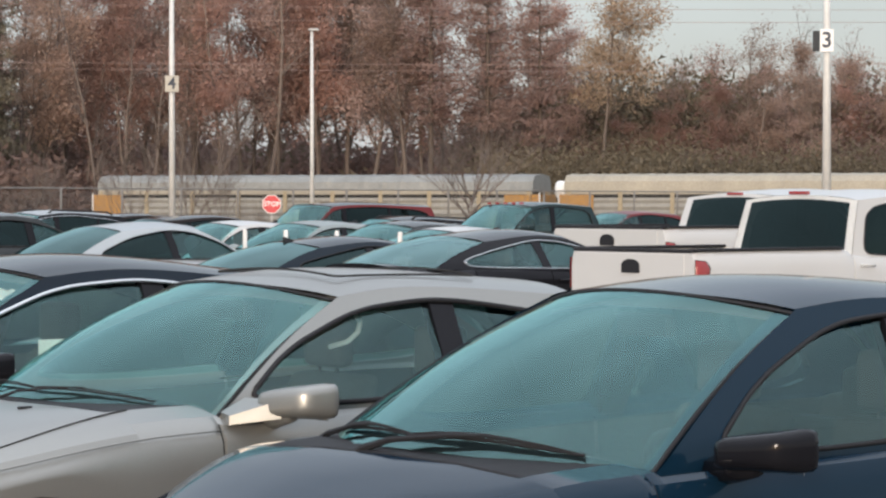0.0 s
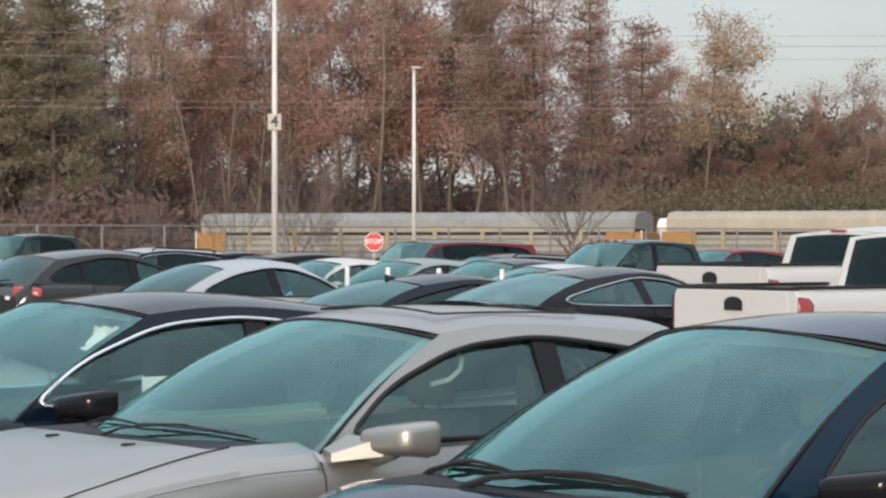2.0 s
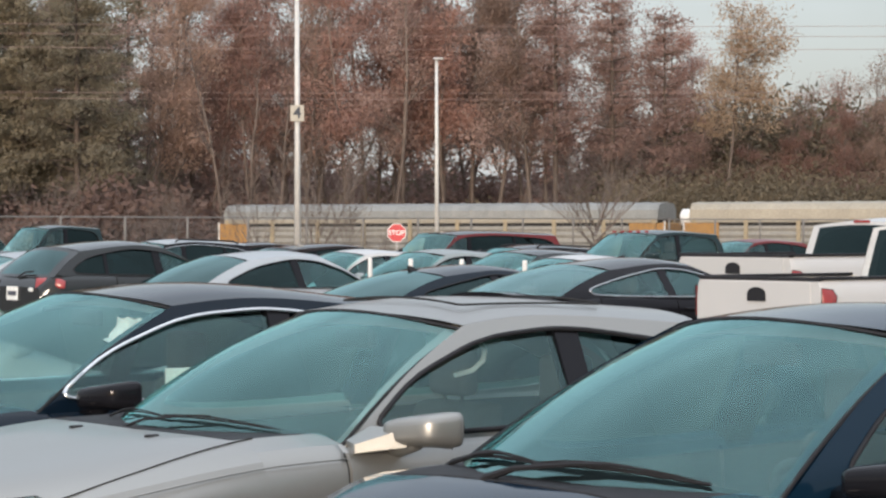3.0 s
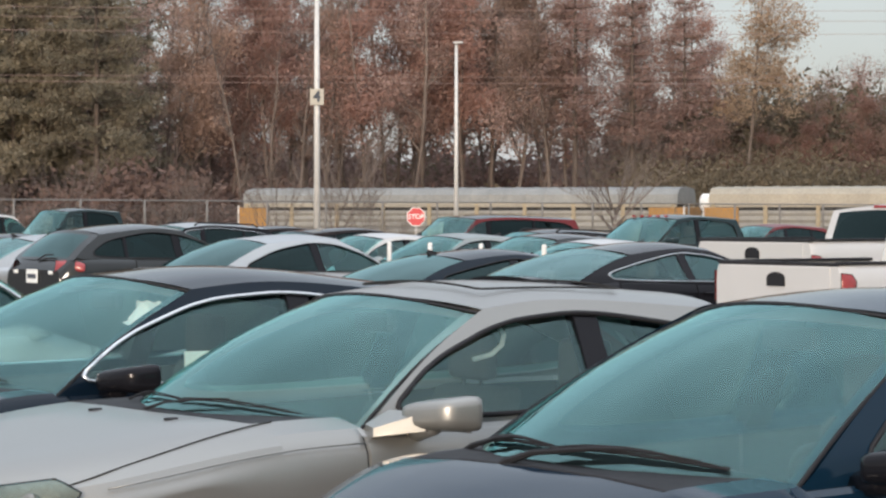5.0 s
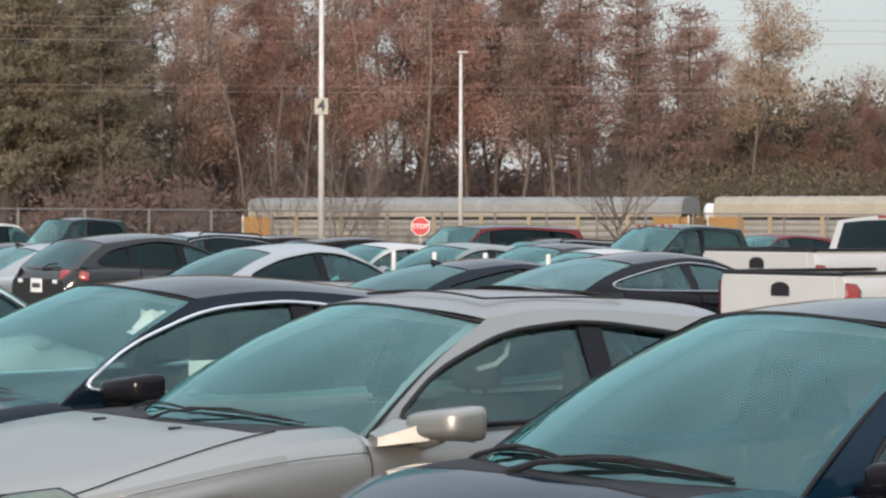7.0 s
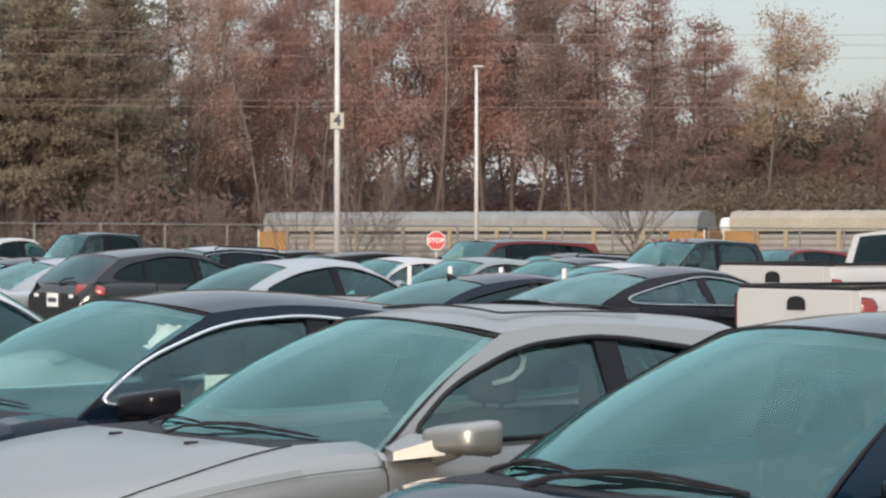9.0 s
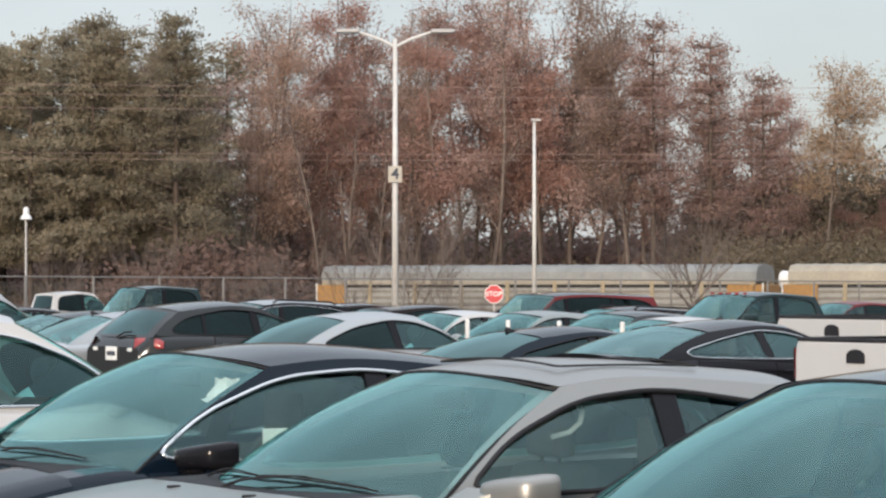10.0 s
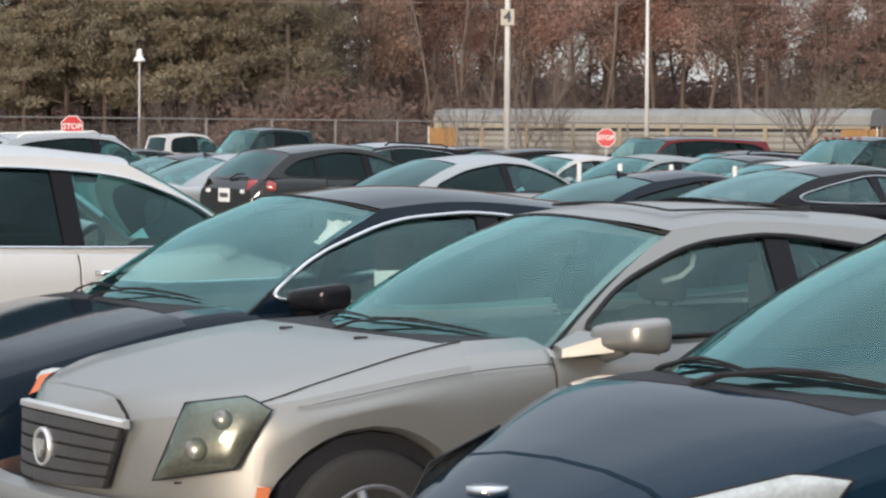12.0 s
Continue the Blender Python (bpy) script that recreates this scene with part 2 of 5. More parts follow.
def side_y(c, z, zb, zr):
    t = min(max((z - zb) / (zr - zb), 0), 1)
    return c["wb"] + (c["wt"] - c["wb"]) * t ** 1.15


def car(name, label, category, c, body_mat, heading_in=True, at=(0, 0, 0), turn=0.0, group="parked cars"):
    """c: the car's measures. Local x runs from the nose backwards, y to the car's right, z up. heading_in: the nose points to -X."""
    L, W, H = c["L"], c["W"] / 2, c["H"]
    c.setdefault("wb", W * 0.93)
    c.setdefault("wt", W * 0.66)
    root = new(name)
    tagged(root, label, category, group)
    zc, zs = curve_of(c["top"]), curve_of(c["shoulder"])
    wf = curve_of(c.get("width", [(0, 0.62), (0.08, 0.74), (0.25, 0.88), (0.6, 0.97), (1.1, 1.0), (L - 1.1, 1.0), (L - 0.5, 0.96), (L - 0.12, 0.84), (L, 0.70)]))
    A0, A0c, A1, A1c, C1, C1c, C0, C0c = (c[k] for k in ("A0", "A0c", "A1", "A1c", "C1", "C1c", "C0", "C0c"))
    sill, rw = c.get("sill", 0.20), c.get("rw", 0.33)
    w1, w2 = c["wheels"]
    bed = c.get("bed")
    hood0 = c.get("hood0", 0.16)
    d0, d1, d2 = c["doors"]
    gaps = [(hood0, "top"), (A0c - 0.06, "top"), (d0, "side"), (d1, "side"), (d2, "side")]
    if not bed and c.get("trunk"):
        gaps.append((c["trunk"], "top"))
    u0 = c.get("u0", 0.0)
    us = set(np.linspace(u0, L, int(L / 0.11)).round(4)) | {u0 + 0.02, u0 + 0.05, L - 0.02, L - 0.05}
    for w in (w1, w2):
        us |= set((w + (rw + 0.07) * np.cos(np.linspace(0, math.pi, 15))).round(4))
    for g, _ in gaps:
        us = {u for u in us if abs(u - g) > 0.02} | {g - 0.009, g - 0.004, g + 0.004, g + 0.009}
    tubs = [(A0, C0)] + ([bed] if bed else [])
    for a, b in tubs:
        us |= {a - 0.005, a + 0.005, b - 0.005, b + 0.005}
    us = sorted(us)

    def bottom(u):
        z = sill + 0.10 * max(0, 1 - u / 0.5) + 0.10 * max(0, 1 - (L - u) / 0.5)
        for w in (w1, w2):
            r = rw + 0.06
            if abs(u - w) < r:
                z = max(z, rw + math.sqrt(r * r - (u - w) ** 2))
        return z
    crease = c.get("crease", 0.0)
    verts = []
    for u in us:
        w, zb, s, t = wf(u) * W, bottom(u), zs(u), zc(u)
        side_gap = any(k == "side" and abs(u - g) < 0.005 for g, k in gaps)
        top_gap = any(k == "top" and abs(u - g) < 0.005 for g, k in gaps)
        wi = w - (0.012 if side_gap else 0)
        dz = -0.012 if top_gap else 0
        de = 0 if abs(u - (A0c - 0.06)) < 0.005 else dz
        zm = min(zb + 0.45 * (s - zb), s - 0.10)
        half = [(0, zb), (0.965 * w, zb), (0.996 * wi, zb + 0.018), (1.0 * wi, zm), (1.0 * wi, max(s - 0.16, (zm + s - 0.07) / 2)), (0.988 * wi, s - 0.07), (0.955 * wi, s - 0.015 + de)]
        if any(a <= u <= b for a, b in tubs):
            low = 0.62 if not (bed and bed[0] <= u <= bed[1]) else 0.75
            half += [(0.92 * wi, s), (0.90 * wi, s - 0.03), (0.88 * wi, low), (0, low)]
        else:
            half += [(0.90 * w, s + 0.10 * (t - s) + 0.008 + de), (0.74 * w, s + 0.60 * (t - s) + crease + de), (0.42 * w, s + 0.90 * (t - s) + crease * 0.4 + dz), (0, t + dz)]
        ring = [(u, -y, z) for y, z in half] + [(u, y, z) for y, z in half[-2:0:-1]]
        verts += ring
    n = len(ring)
    groups = {}
    for i in range(len(us) - 1):
        um = (us[i] + us[i + 1]) / 2
        for j in range(n):
            f = (i * n + j, i * n + (j + 1) % n, (i + 1) * n + (j + 1) % n, (i + 1) * n + j)
            jj = j if j < 10 else n - 1 - j
            right = j >= 10
            m = body_mat
            intub = any(a <= um <= b for a, b in tubs)
            if jj >= 6:
                if intub:
                    nm = "body" if jj < 8 else ("bed_liner" if bed and bed[0] <= um <= bed[1] else "cabin_floor")
                elif um < hood0:
                    nm = "front_bumper"
                elif um < A0c - 0.06:
                    nm = "hood"
                elif um < A0 + 0.01:
                    nm = "cowl" if jj >= 8 else ("hood" if jj >= 7 else "body")
                elif c.get("trunk") and um > c["trunk"] and not bed:
                    nm = "trunk_lid"
                else:
                    nm = "body"
            elif jj >= 2 and d0 < um < d1:
                nm = "front_door.R" if right else "front_door.L"
            elif jj >= 2 and d1 < um < d2:
                nm = "rear_door.R" if right else "rear_door.L"
            elif um < hood0:
                nm = "front_bumper"
            elif um > L - 0.22:
                nm = "tailgate" if bed and jj > 3 else "rear_bumper"
            else:
                nm = "body"
            if jj >= 2 and any(abs(um - g) < 0.005 and (k == "top") == (jj >= 6) and (jj >= 8 or g != A0c - 0.06) for g, k in gaps):
                nm = "body_gap.%d" % [k for k, (g, _) in enumerate(gaps) if abs(um - g) < 0.005][0] + ("R" if right else "L")
            groups.setdefault(nm, []).append(f)
    groups["front_bumper"].append(tuple(range(n))[::-1])
    groups.setdefault("tailgate" if bed else "rear_bumper", []).append(tuple((len(us) - 1) * n + k for k in range(n)))
    looks = {"cowl": M["black"], "cabin_floor": M["dash"], "bed_liner": M["black"], "body_gap": M["gap"]}
    P = {}
    for nm, fs in groups.items():
        used = sorted({k for f in fs for k in f})
        back = {k: i for i, k in enumerate(used)}
        plain = nm.split(".")[0]
        plain = {"body_gap": "panel_gap"}.get(plain, plain)
        ob = link_mesh(plain, [verts[k] for k in used], [[back[k] for k in f] for f in fs], looks.get(nm.split(".")[0], body_mat), root, smooth=True)
        ob.data.set_sharp_from_angle(angle=radians(40))
        P[nm] = ob

    # greenhouse
    zbelt = lambda u: zs(u) - 0.004
    roof_c = curve_of([(A1c, c["zA1"]), (A1c + 0.35 * (C1c - A1c), H), (C1c, c["zC1"])])
    crown = c.get("crown", 0.06)
    roof_e = lambda u: roof_c(u) - crown
    zr = H - crown
    ne = 10
    outer = [(A0 + (C0 - A0) * k / 24, zbelt(A0 + (C0 - A0) * k / 24)) for k in range(25)]
    bulge = c.get("bulge", 0.03)
    rearb = c.get("rbulge", bulge)

    def edge(u0, z0, u1, z1, b, k):
        t = k / ne
        return (u0 + (u1 - u0) * t, z0 + (z1 - z0) * t + b * math.sin(math.pi * t))
    outer += [edge(C0, zbelt(C0), C1, roof_e(C1), rearb, k) for k in range(1, ne)]
    outer += [(C1 + (A1 - C1) * k / 16, roof_e(C1 + (A1 - C1) * k / 16)) for k in range(17)]
    outer += [edge(A1, roof_e(A1), A0, zbelt(A0), bulge, k) for k in range(1, ne)]
    dfo = c.get("dfo", 0.08)
    dlo = c.get("dlo") or [(A0 + dfo, zbelt(A0 + 0.3) + 0.02), (A0 + 0.45 * (A1 - A0) + 0.75 * dfo, zbelt(A0) + 0.5 * (zr - zbelt(A0)) + 0.01), (A1 + 0.5 * dfo + 0.02, roof_e(A1) - 0.045), (A1 + 0.4 * (C1 - A1), zr - 0.042),
                           (C1 - 0.10, roof_e(C1) - 0.075), (C0 - c.get("cp", 0.35), zbelt(C0 - 0.4) + 0.09), (C0 - c.get("cp", 0.35) - 0.08, zbelt(C0 - 0.4) + 0.02)]
    win = soften(dlo, 3)
    cu, cz = np.mean([p[0] for p in win]), np.mean([p[1] for p in win])
    sc = (C0 - A0) / (H - zbelt(A0)) * 0.75

    def ray_hit(loop, a):
        dx, dz = math.cos(a) * sc, math.sin(a)
        best = None
        for i, p in enumerate(loop):
            q = loop[(i + 1) % len(loop)]
            ex, ez = q[0] - p[0], q[1] - p[1]
            den = dx * ez - dz * ex
            if abs(den) < 1e-9:
                continue
            t = ((p[0] - cu) * ez - (p[1] - cz) * ex) / den
            s = ((p[0] - cu) * dz - (p[1] - cz) * dx) / den
            if t > 0 and -1e-6 <= s <= 1 + 1e-6 and (best is None or t > best):
                best = t
        best = best or 0.1
        return cu + dx * best, cz + dz * best
    angs = sorted({round(2 * math.pi * k / 72, 4) for k in range(72)} | {round(math.atan2(p[1] - cz, (p[0] - cu) / sc) % (2 * math.pi), 4) for p in outer[:1] + [outer[24], outer[24 + ne], outer[40 + ne]]})
    la, lb = [ray_hit(outer, a) for a in angs], [ray_hit(win, a) for a in angs]
    N = len(angs)
    tint = M[c.get("rear_glass", "glass")]
    for sgn in (-1, 1):
        yy = lambda z: sgn * side_y(c, z, zbelt(cu), zr)
        vs = [(u, yy(z), z) for u, z in la] + [(u, yy(z), z) for u, z in lb] + [(u, yy(z) - sgn * 0.05, z) for u, z in lb] + [(u, yy(z) - sgn * 0.07, z) for u, z in la]
        fs = [(r * N + k, r * N + (k + 1) % N, (r + 1) * N + (k + 1) % N, (r + 1) * N + k) for r in range(3) for k in range(N)]
        ob = link_mesh("pillar_frame", vs, fs, c.get("pillar", body_mat), root, smooth=True)
        ob.data.set_sharp_from_angle(angle=radians(35))
        tr = bmesh.new()
        pts = [(u, yy(z) + sgn * 0.004, z) for u, z in win]
        tube(pts + pts[:2], c.get("trim_r", 0.008), 6, tr)
        part("window_trim", tr, c.get("trim", M["black"]), root, "chrome window surround" if c.get("trim") else "", True)
        cuts = [d1 + c.get("bp", 0.0)] + ([c["quarter"]] if c.get("quarter") else [])
        rest, pieces = win, []
        for cut in cuts:
            pieces.append(clip(rest, cut, True))
            rest = clip(rest, cut, False)
        pieces.append(rest)
        for k, pc in enumerate(pieces):
            if len(pc) < 3:
                continue
            mu, mz = np.mean([p[0] for p in pc]), np.mean([p[1] for p in pc])
            vs = [(mu, yy(mz) - sgn * 0.012, mz)] + [(u, yy(z) - sgn * 0.02, z) for u, z in pc]
            fs = [(0, i + 1, (i + 1) % len(pc) + 1) for i in range(len(pc))]
            own = P.get(("front_door" if k == 0 else "rear_door") + (".R" if sgn > 0 else ".L"), root)
            g = link_mesh("door_glass", vs, fs, M["glass"] if k == 0 else tint, own, smooth=True, out=(0, sgn, 0))
            g.visible_shadow = False
        for k, cut in enumerate(cuts):
            zlo, zhi = [min(p[1] for p in win if abs(p[0] - cut) < 0.5), roof_e(cut) - 0.04]
            bw = (0.055 if k == 0 else 0.025)
            bm = bmesh.new()
            q = [bm.verts.new((cut + a * bw + (0.03 if k == 0 else 0) * b, yy(zlo if b == 0 else zhi) - sgn * o, zlo - 0.02 if b == 0 else zhi)) for a in (-1, 1) for b in (0, 1) for o in (0.004, 0.06)]
            bmesh.ops.convex_hull(bm, input=q)
            part("door_pillar", bm, BLACK, root)

    wt = lambda u: side_y(c, roof_e(u), zbelt(cu), zr)
    ws_top = lambda s: (A1 + (A1c - A1) * (1 - s * s), s * (wt(A1) - 0.005), c["zA1"] - crown * s * s)
    zcowl = zbelt(A0)
    ws_bot = lambda s: (A0 + (A0c - A0) * (1 - s * s), s * (c["wb"] - 0.01), zcowl + (zc(A0c) - zcowl + 0.005) * (1 - s * s))

    def shield_pt(s, t):
        s = 2 * s - 1
        a, b = Vector(ws_bot(s)), Vector(ws_top(s))
        return a.lerp(b, t) + Vector((-0.25, 0, 1)).normalized() * (bulge * math.sin(math.pi * t) * (1.0 + 0.5 * (1 - s * s)))
    vs, fs = patch(shield_pt, 14, 8)
    g = link_mesh("windscreen", vs, fs, M["shield"], root, smooth=True, out=(-0.3, 0, 1))
    g.visible_shadow = False
    band = [shield_pt(k / 14, 1.0) for k in range(15)]
    part("windscreen_seal", tube(band, 0.007, 5), M["black"], root)
    part("windscreen_seal", tube([shield_pt(0, k / 8) for k in range(9)], 0.007, 5), M["black"], root)
    part("windscreen_seal", tube([shield_pt(1, k / 8) for k in range(9)], 0.007, 5), M["black"], root)
    rg_top = lambda s: (C1 + (C1c - C1) * (1 - s * s), s * (wt(C1) - 0.005), c["zC1"] - crown * s * s)
    zdeck = zc(C0c) if not bed else zbelt(C0)
    rg_bot = lambda s: (C0 + (C0c - C0) * (1 - s * s), s * (c["wb"] - 0.01), zbelt(C0) + (zdeck - zbelt(C0)) * (1 - s * s))

    def rear_pt(s, t):
        s = 2 * s - 1
        a, b = Vector(rg_bot(s)), Vector(rg_top(s))
        return a.lerp(b, t) + Vector((0.25, 0, 1)).normalized() * (rearb * math.sin(math.pi * t))
    vs, fs = patch(rear_pt, 12, 8)
    if c.get("rear_frame"):
        m0, lo, hi = c.get("rear_side", 0.10), *c["rear_frame"]
        m1 = 1 - m0
        inner = lambda i, j: rear_pt(m0 + (m1 - m0) * i, lo + (hi - lo) * j)
        vs, fs = patch(inner, 12, 8)
        # panel round the rear window
        loops = [(a, b) for a, b in [(k / 12, 0) for k in range(12)] + [(1, k / 8) for k in range(8)] + [(1 - k / 12, 1) for k in range(12)] + [(0, 1 - k / 8) for k in range(8)]]
        v2 = [rear_pt(a, b) for a, b in loops] + [inner(a, b) for a, b in loops] + [inner(a, b) - Vector((0.04, 0, 0)) for a, b in loops]
        K = len(loops)
        link_mesh("rear_panel", v2, [(r * K + k, r * K + (k + 1) % K, (r + 1) * K + (k + 1) % K, (r + 1) * K + k) for r in range(2) for k in range(K)], c.get("rear_trim", body_mat), root)
    g = link_mesh("rear_window", vs, fs, tint, root, smooth=True, out=(1, 0, 0.3))
    g.visible_shadow = False

    def roof_pt(s, t):
        s = 2 * s - 1
        a, b = Vector(ws_top(s)), Vector(rg_top(s))
        u = a.x + (b.x - a.x) * t
        return (u, s * (wt(u) - 0.003), roof_c(u) - crown * s * s * (0.65 + 0.35 * s * s))
    vs, fs = patch(roof_pt, 16, 18)
    lower = [(x, y * 0.97, z - 0.05) for x, y, z in vs]
    off = len(vs)
    link_mesh("roof", vs, fs, c.get("roof_mat", body_mat), root, smooth=True, out=(0, 0, 1))
    link_mesh("headliner", lower, [f[::-1] for f in fs], M["liner"], root)

    # inside
    sm = M["tan"] if c.get("tan") else M["cloth"]
    seat, rest = shared("seat" + sm.name, seat_mesh, sm), shared("headrest" + sm.name, headrest_mesh, sm)
    sx, hz = A1 + 0.25, 0.62 + max(0, H - 1.46)
    rows = [sx] + ([sx + 0.72] if not bed else [])
    for x in rows:
        for y in (-0.37, 0.37):
            st = child("seat", seat, root, (x, y, hz - 0.30))
            child("headrest", rest, st, (0.40, 0, 0.70 if x == sx else 0.58))
    child("steering_wheel", shared("steering", wheel_ring, M["dash"]), root, (A1 - 0.22, -0.37, hz + 0.22), (0, radians(-28), 0))
    part("dashboard", box(A0c + 0.12, A0 + 0.42, -W * 0.80, W * 0.80, 0.55, zcowl - 0.05, 0.05), M["dash"], root, "", True)
    part("rear_shelf", box(C0 - 0.55, C0 - 0.02, -W * 0.78, W * 0.78, 0.55, zbelt(C0) - 0.06, 0.03), M["dash"], root)
    part("rear_view_mirror", box(A1 - 0.10, A1 - 0.06, -0.12, 0.12, roof_e(A1) - 0.10, roof_e(A1) - 0.03, 0.015), M["black"], root)

    # mirrors, handles, wipers, wheels, lamps
    mx, mz = c.get("mirror", (A0 + 0.22, zbelt(A0) + 0.06))
    for sgn in c.get("mirror_sides", (-1, 1)):
        bm = box(mx - 0.085, mx + 0.07, sgn * (W + 0.02) if sgn > 0 else -(W + 0.25), sgn * (W + 0.25) if sgn > 0 else -(W + 0.02), mz - 0.07, mz + 0.07, 0.045)
        for v in bm.verts:
            k = (v.co.x - mx + 0.085) / 0.155
            o = (abs(v.co.y) - W) / 0.25
            v.co.z = mz + (v.co.z - mz) * (0.70 + 0.30 * k) * (0.84 + 0.16 * o) + 0.02 * o
            v.co.x += 0.05 * o * o
            v.co.y -= sgn * 0.03 * (1 - k)
        hs = part("mirror_housing", bm, c.get("mirror_mat", body_mat), root, "", True)
        part("mirror_arm", tube([(mx + 0.02, sgn * (W - 0.09), mz - 0.06), (mx, sgn * (W + 0.10), mz - 0.03)], [0.045, 0.03], 8), c.get("mirror_mat", body_mat), hs, "", True)
        part("mirror_glass", box(mx + 0.071, mx + 0.074, sgn * (W + 0.06), sgn * (W + 0.21), mz - 0.05, mz + 0.06), M["chrome"], hs)
    for sgn in (-1, 1):
        for k, (a, b) in enumerate(((d0, d1), (d1, d2))):
            own = P.get(("front_door", "rear_door")[k] + (".R" if sgn > 0 else ".L"))
            if own:
                z = zbelt(b) - 0.10
                part("door_handle", tube([(b - 0.26, sgn * (W - 0.005), z), (b - 0.24, sgn * (W + 0.028), z), (b - 0.10, sgn * (W + 0.028), z), (b - 0.08, sgn * (W - 0.005), z)], 0.014, 6), c.get("handle", body_mat), own, "", True)
    tyre, rim = shared("tyre", tyre_mesh, M["rubber"]), shared("rim", rim_mesh, M["alloy"])
    for x in (w1, w2):
        for sgn in (-1, 1):
            k = rw / 0.33
            h = child("wheel", tyre, root, (x, sgn * (W - 0.13), rw), (0, 0, 0 if sgn < 0 else math.pi), (k, 1, k))
            child("rim", rim, h)
            lin = lathe([(rw + 0.055, -0.15), (rw + 0.055, 0.15)], "y", 20, at=(x, sgn * (W - 0.22), rw))
            part("wheel_arch_liner", lin, M["black"], root)
    for y0, y1 in ((-0.58, 0.02), (-0.02, 0.56)):
        def wp(y, t, lift):
            p = Vector(shield_pt((y / (c["wb"] - 0.01) + 1) / 2, t))
            return p + Vector((-0.35, 0, 0.9)) * lift
        kw = c.get("wiper", 0.7)
        ym = (y0 + y1) / 2
        blade = [wp(y0 + (y1 - y0) * k / 6, 0.05 + 0.012 * math.sin(math.pi * k / 6), 0.010) for k in range(7)]
        wb_ = part("wiper", tube(blade, 0.0065 * kw, 5), M["black"], root)
        part("wiper_yoke", tube([wp(y0 + (y1 - y0) * k, 0.05 + 0.012 * math.sin(math.pi * k), 0.012 + 0.014 * kw * math.sin(math.pi * k)) for k in (0.06, 0.2, 0.35, 0.5, 0.65, 0.8, 0.94)], [0.003, 0.005 * kw, 0.006 * kw, 0.008 * kw, 0.006 * kw, 0.005 * kw, 0.003], 6), M["black"], wb_)
        part("wiper_arm", tube([wp(y1 + 0.15, -0.085, 0.012), wp(y1 + 0.12, -0.05, 0.024), wp(y1 + 0.02, -0.005, 0.030), wp(ym + 0.10, 0.045, 0.028), wp(ym, 0.062, 0.024)], [0.016 * kw, 0.014 * kw, 0.010 * kw, 0.008 * kw, 0.007 * kw], 6), M["black"], wb_)
    # lamps: a shaped patch at each corner
    fl = c.get("front_lamp", [(0.16, 0.62, 0.71), (0.62, 0.98, 0.775), (0.55, 1.0, 0.67), (0.10, 0.66, 0.60)])
    rl = c.get("rear_lamp", [(L - 0.10, 0.52, zs(L - 0.1) - 0.06), (L - 0.30, 0.955, zs(L - 0.3) - 0.08), (L - 0.32, 0.985, zs(L - 0.3) - 0.22), (L - 0.06, 0.56, zs(L - 0.1) - 0.22)])
    for quad, nm, mt, out in ((fl, "headlamp", c.get("lamp_mat", M["lamp"]), -1), (rl, "tail_lamp", M["red"], 1)):
        for sgn in (-1, 1):
            q = [Vector((x, sgn * y * W * (c.get("lamp_in", 1.0) if sgn > 0 else 1.0), z)) for x, y, z in quad]

            def lp(s, t):
                p = q[0].lerp(q[1], s).lerp(q[3].lerp(q[2], s), t)
                e = (math.sin(math.pi * min(max(s, 0), 1)) * math.sin(math.pi * t)) ** 0.4 if 0 < s < 1 and 0 < t < 1 else 0
                p = p - Vector((0, 0, 0.055 * max(0, (s - 0.72) / 0.28) * (1 - t)))
                return p + Vector((out * 0.6, sgn * 0.8, 0.15)).normalized() * (0.012 + (0.022 if bed and out > 0 else 0.04) * e)
            vs, fs = patch(lp, 10, 8)
            K = len(vs)
            lamp = link_mesh(nm, vs, fs, mt, root, smooth=True, out=(out, sgn, 0))
            rim_ = [lp(k / 10, 0) for k in range(11)] + [lp(1, k / 8) for k in range(1, 9)] + [lp(1 - k / 10, 1) for k in range(1, 11)] + [lp(0, 1 - k / 8) for k in range(1, 8)]
            part("lamp_seal", tube(rim_ + rim_[:2], 0.004, 5), c.get("lamp_edge", M["black"]), lamp)
    if not c.get("own_plate"):
        part("number_plate", box(L + 0.002, L + 0.012, -0.15, 0.15, 0.62, 0.78), M["plate"], root)
    if c.get("fin"):
        bm = bmesh.new()
        f0 = c["fin"]
        z0 = roof_c(f0) - 0.005
        bmesh.ops.convex_hull(bm, input=[bm.verts.new(p) for p in ((f0 - 0.08, -0.03, z0), (f0 - 0.08, 0.03, z0), (f0 + 0.06, -0.03, z0 - 0.01), (f0 + 0.06, 0.03, z0 - 0.01), (f0 + 0.06, 0, z0 + 0.06), (f0 + 0.09, 0, z0 + 0.05))])
        part("antenna_fin", bm, M["black"], root)
    if c.get("rack"):
        for sgn in (-1, 1):
            a, b = A1 + 0.25, C1 - 0.15
            pts = [(a, sgn * (wt(a) - 0.09), roof_c(a) - crown * 0.6), (a + 0.12, sgn * (wt(a) - 0.09), roof_c(a) + 0.02), (b - 0.12, sgn * (wt(b) - 0.09), roof_c(b) + 0.02), (b, sgn * (wt(b) - 0.09), roof_c(b) - crown * 0.6)]
            part("roof_rail", tube(pts, 0.018, 6), c.get("rack_mat", M["black"]), root, "", True)
    root.matrix_world = pose(*at, 0, 0, turn + (0 if heading_in else 180))
    return root, P


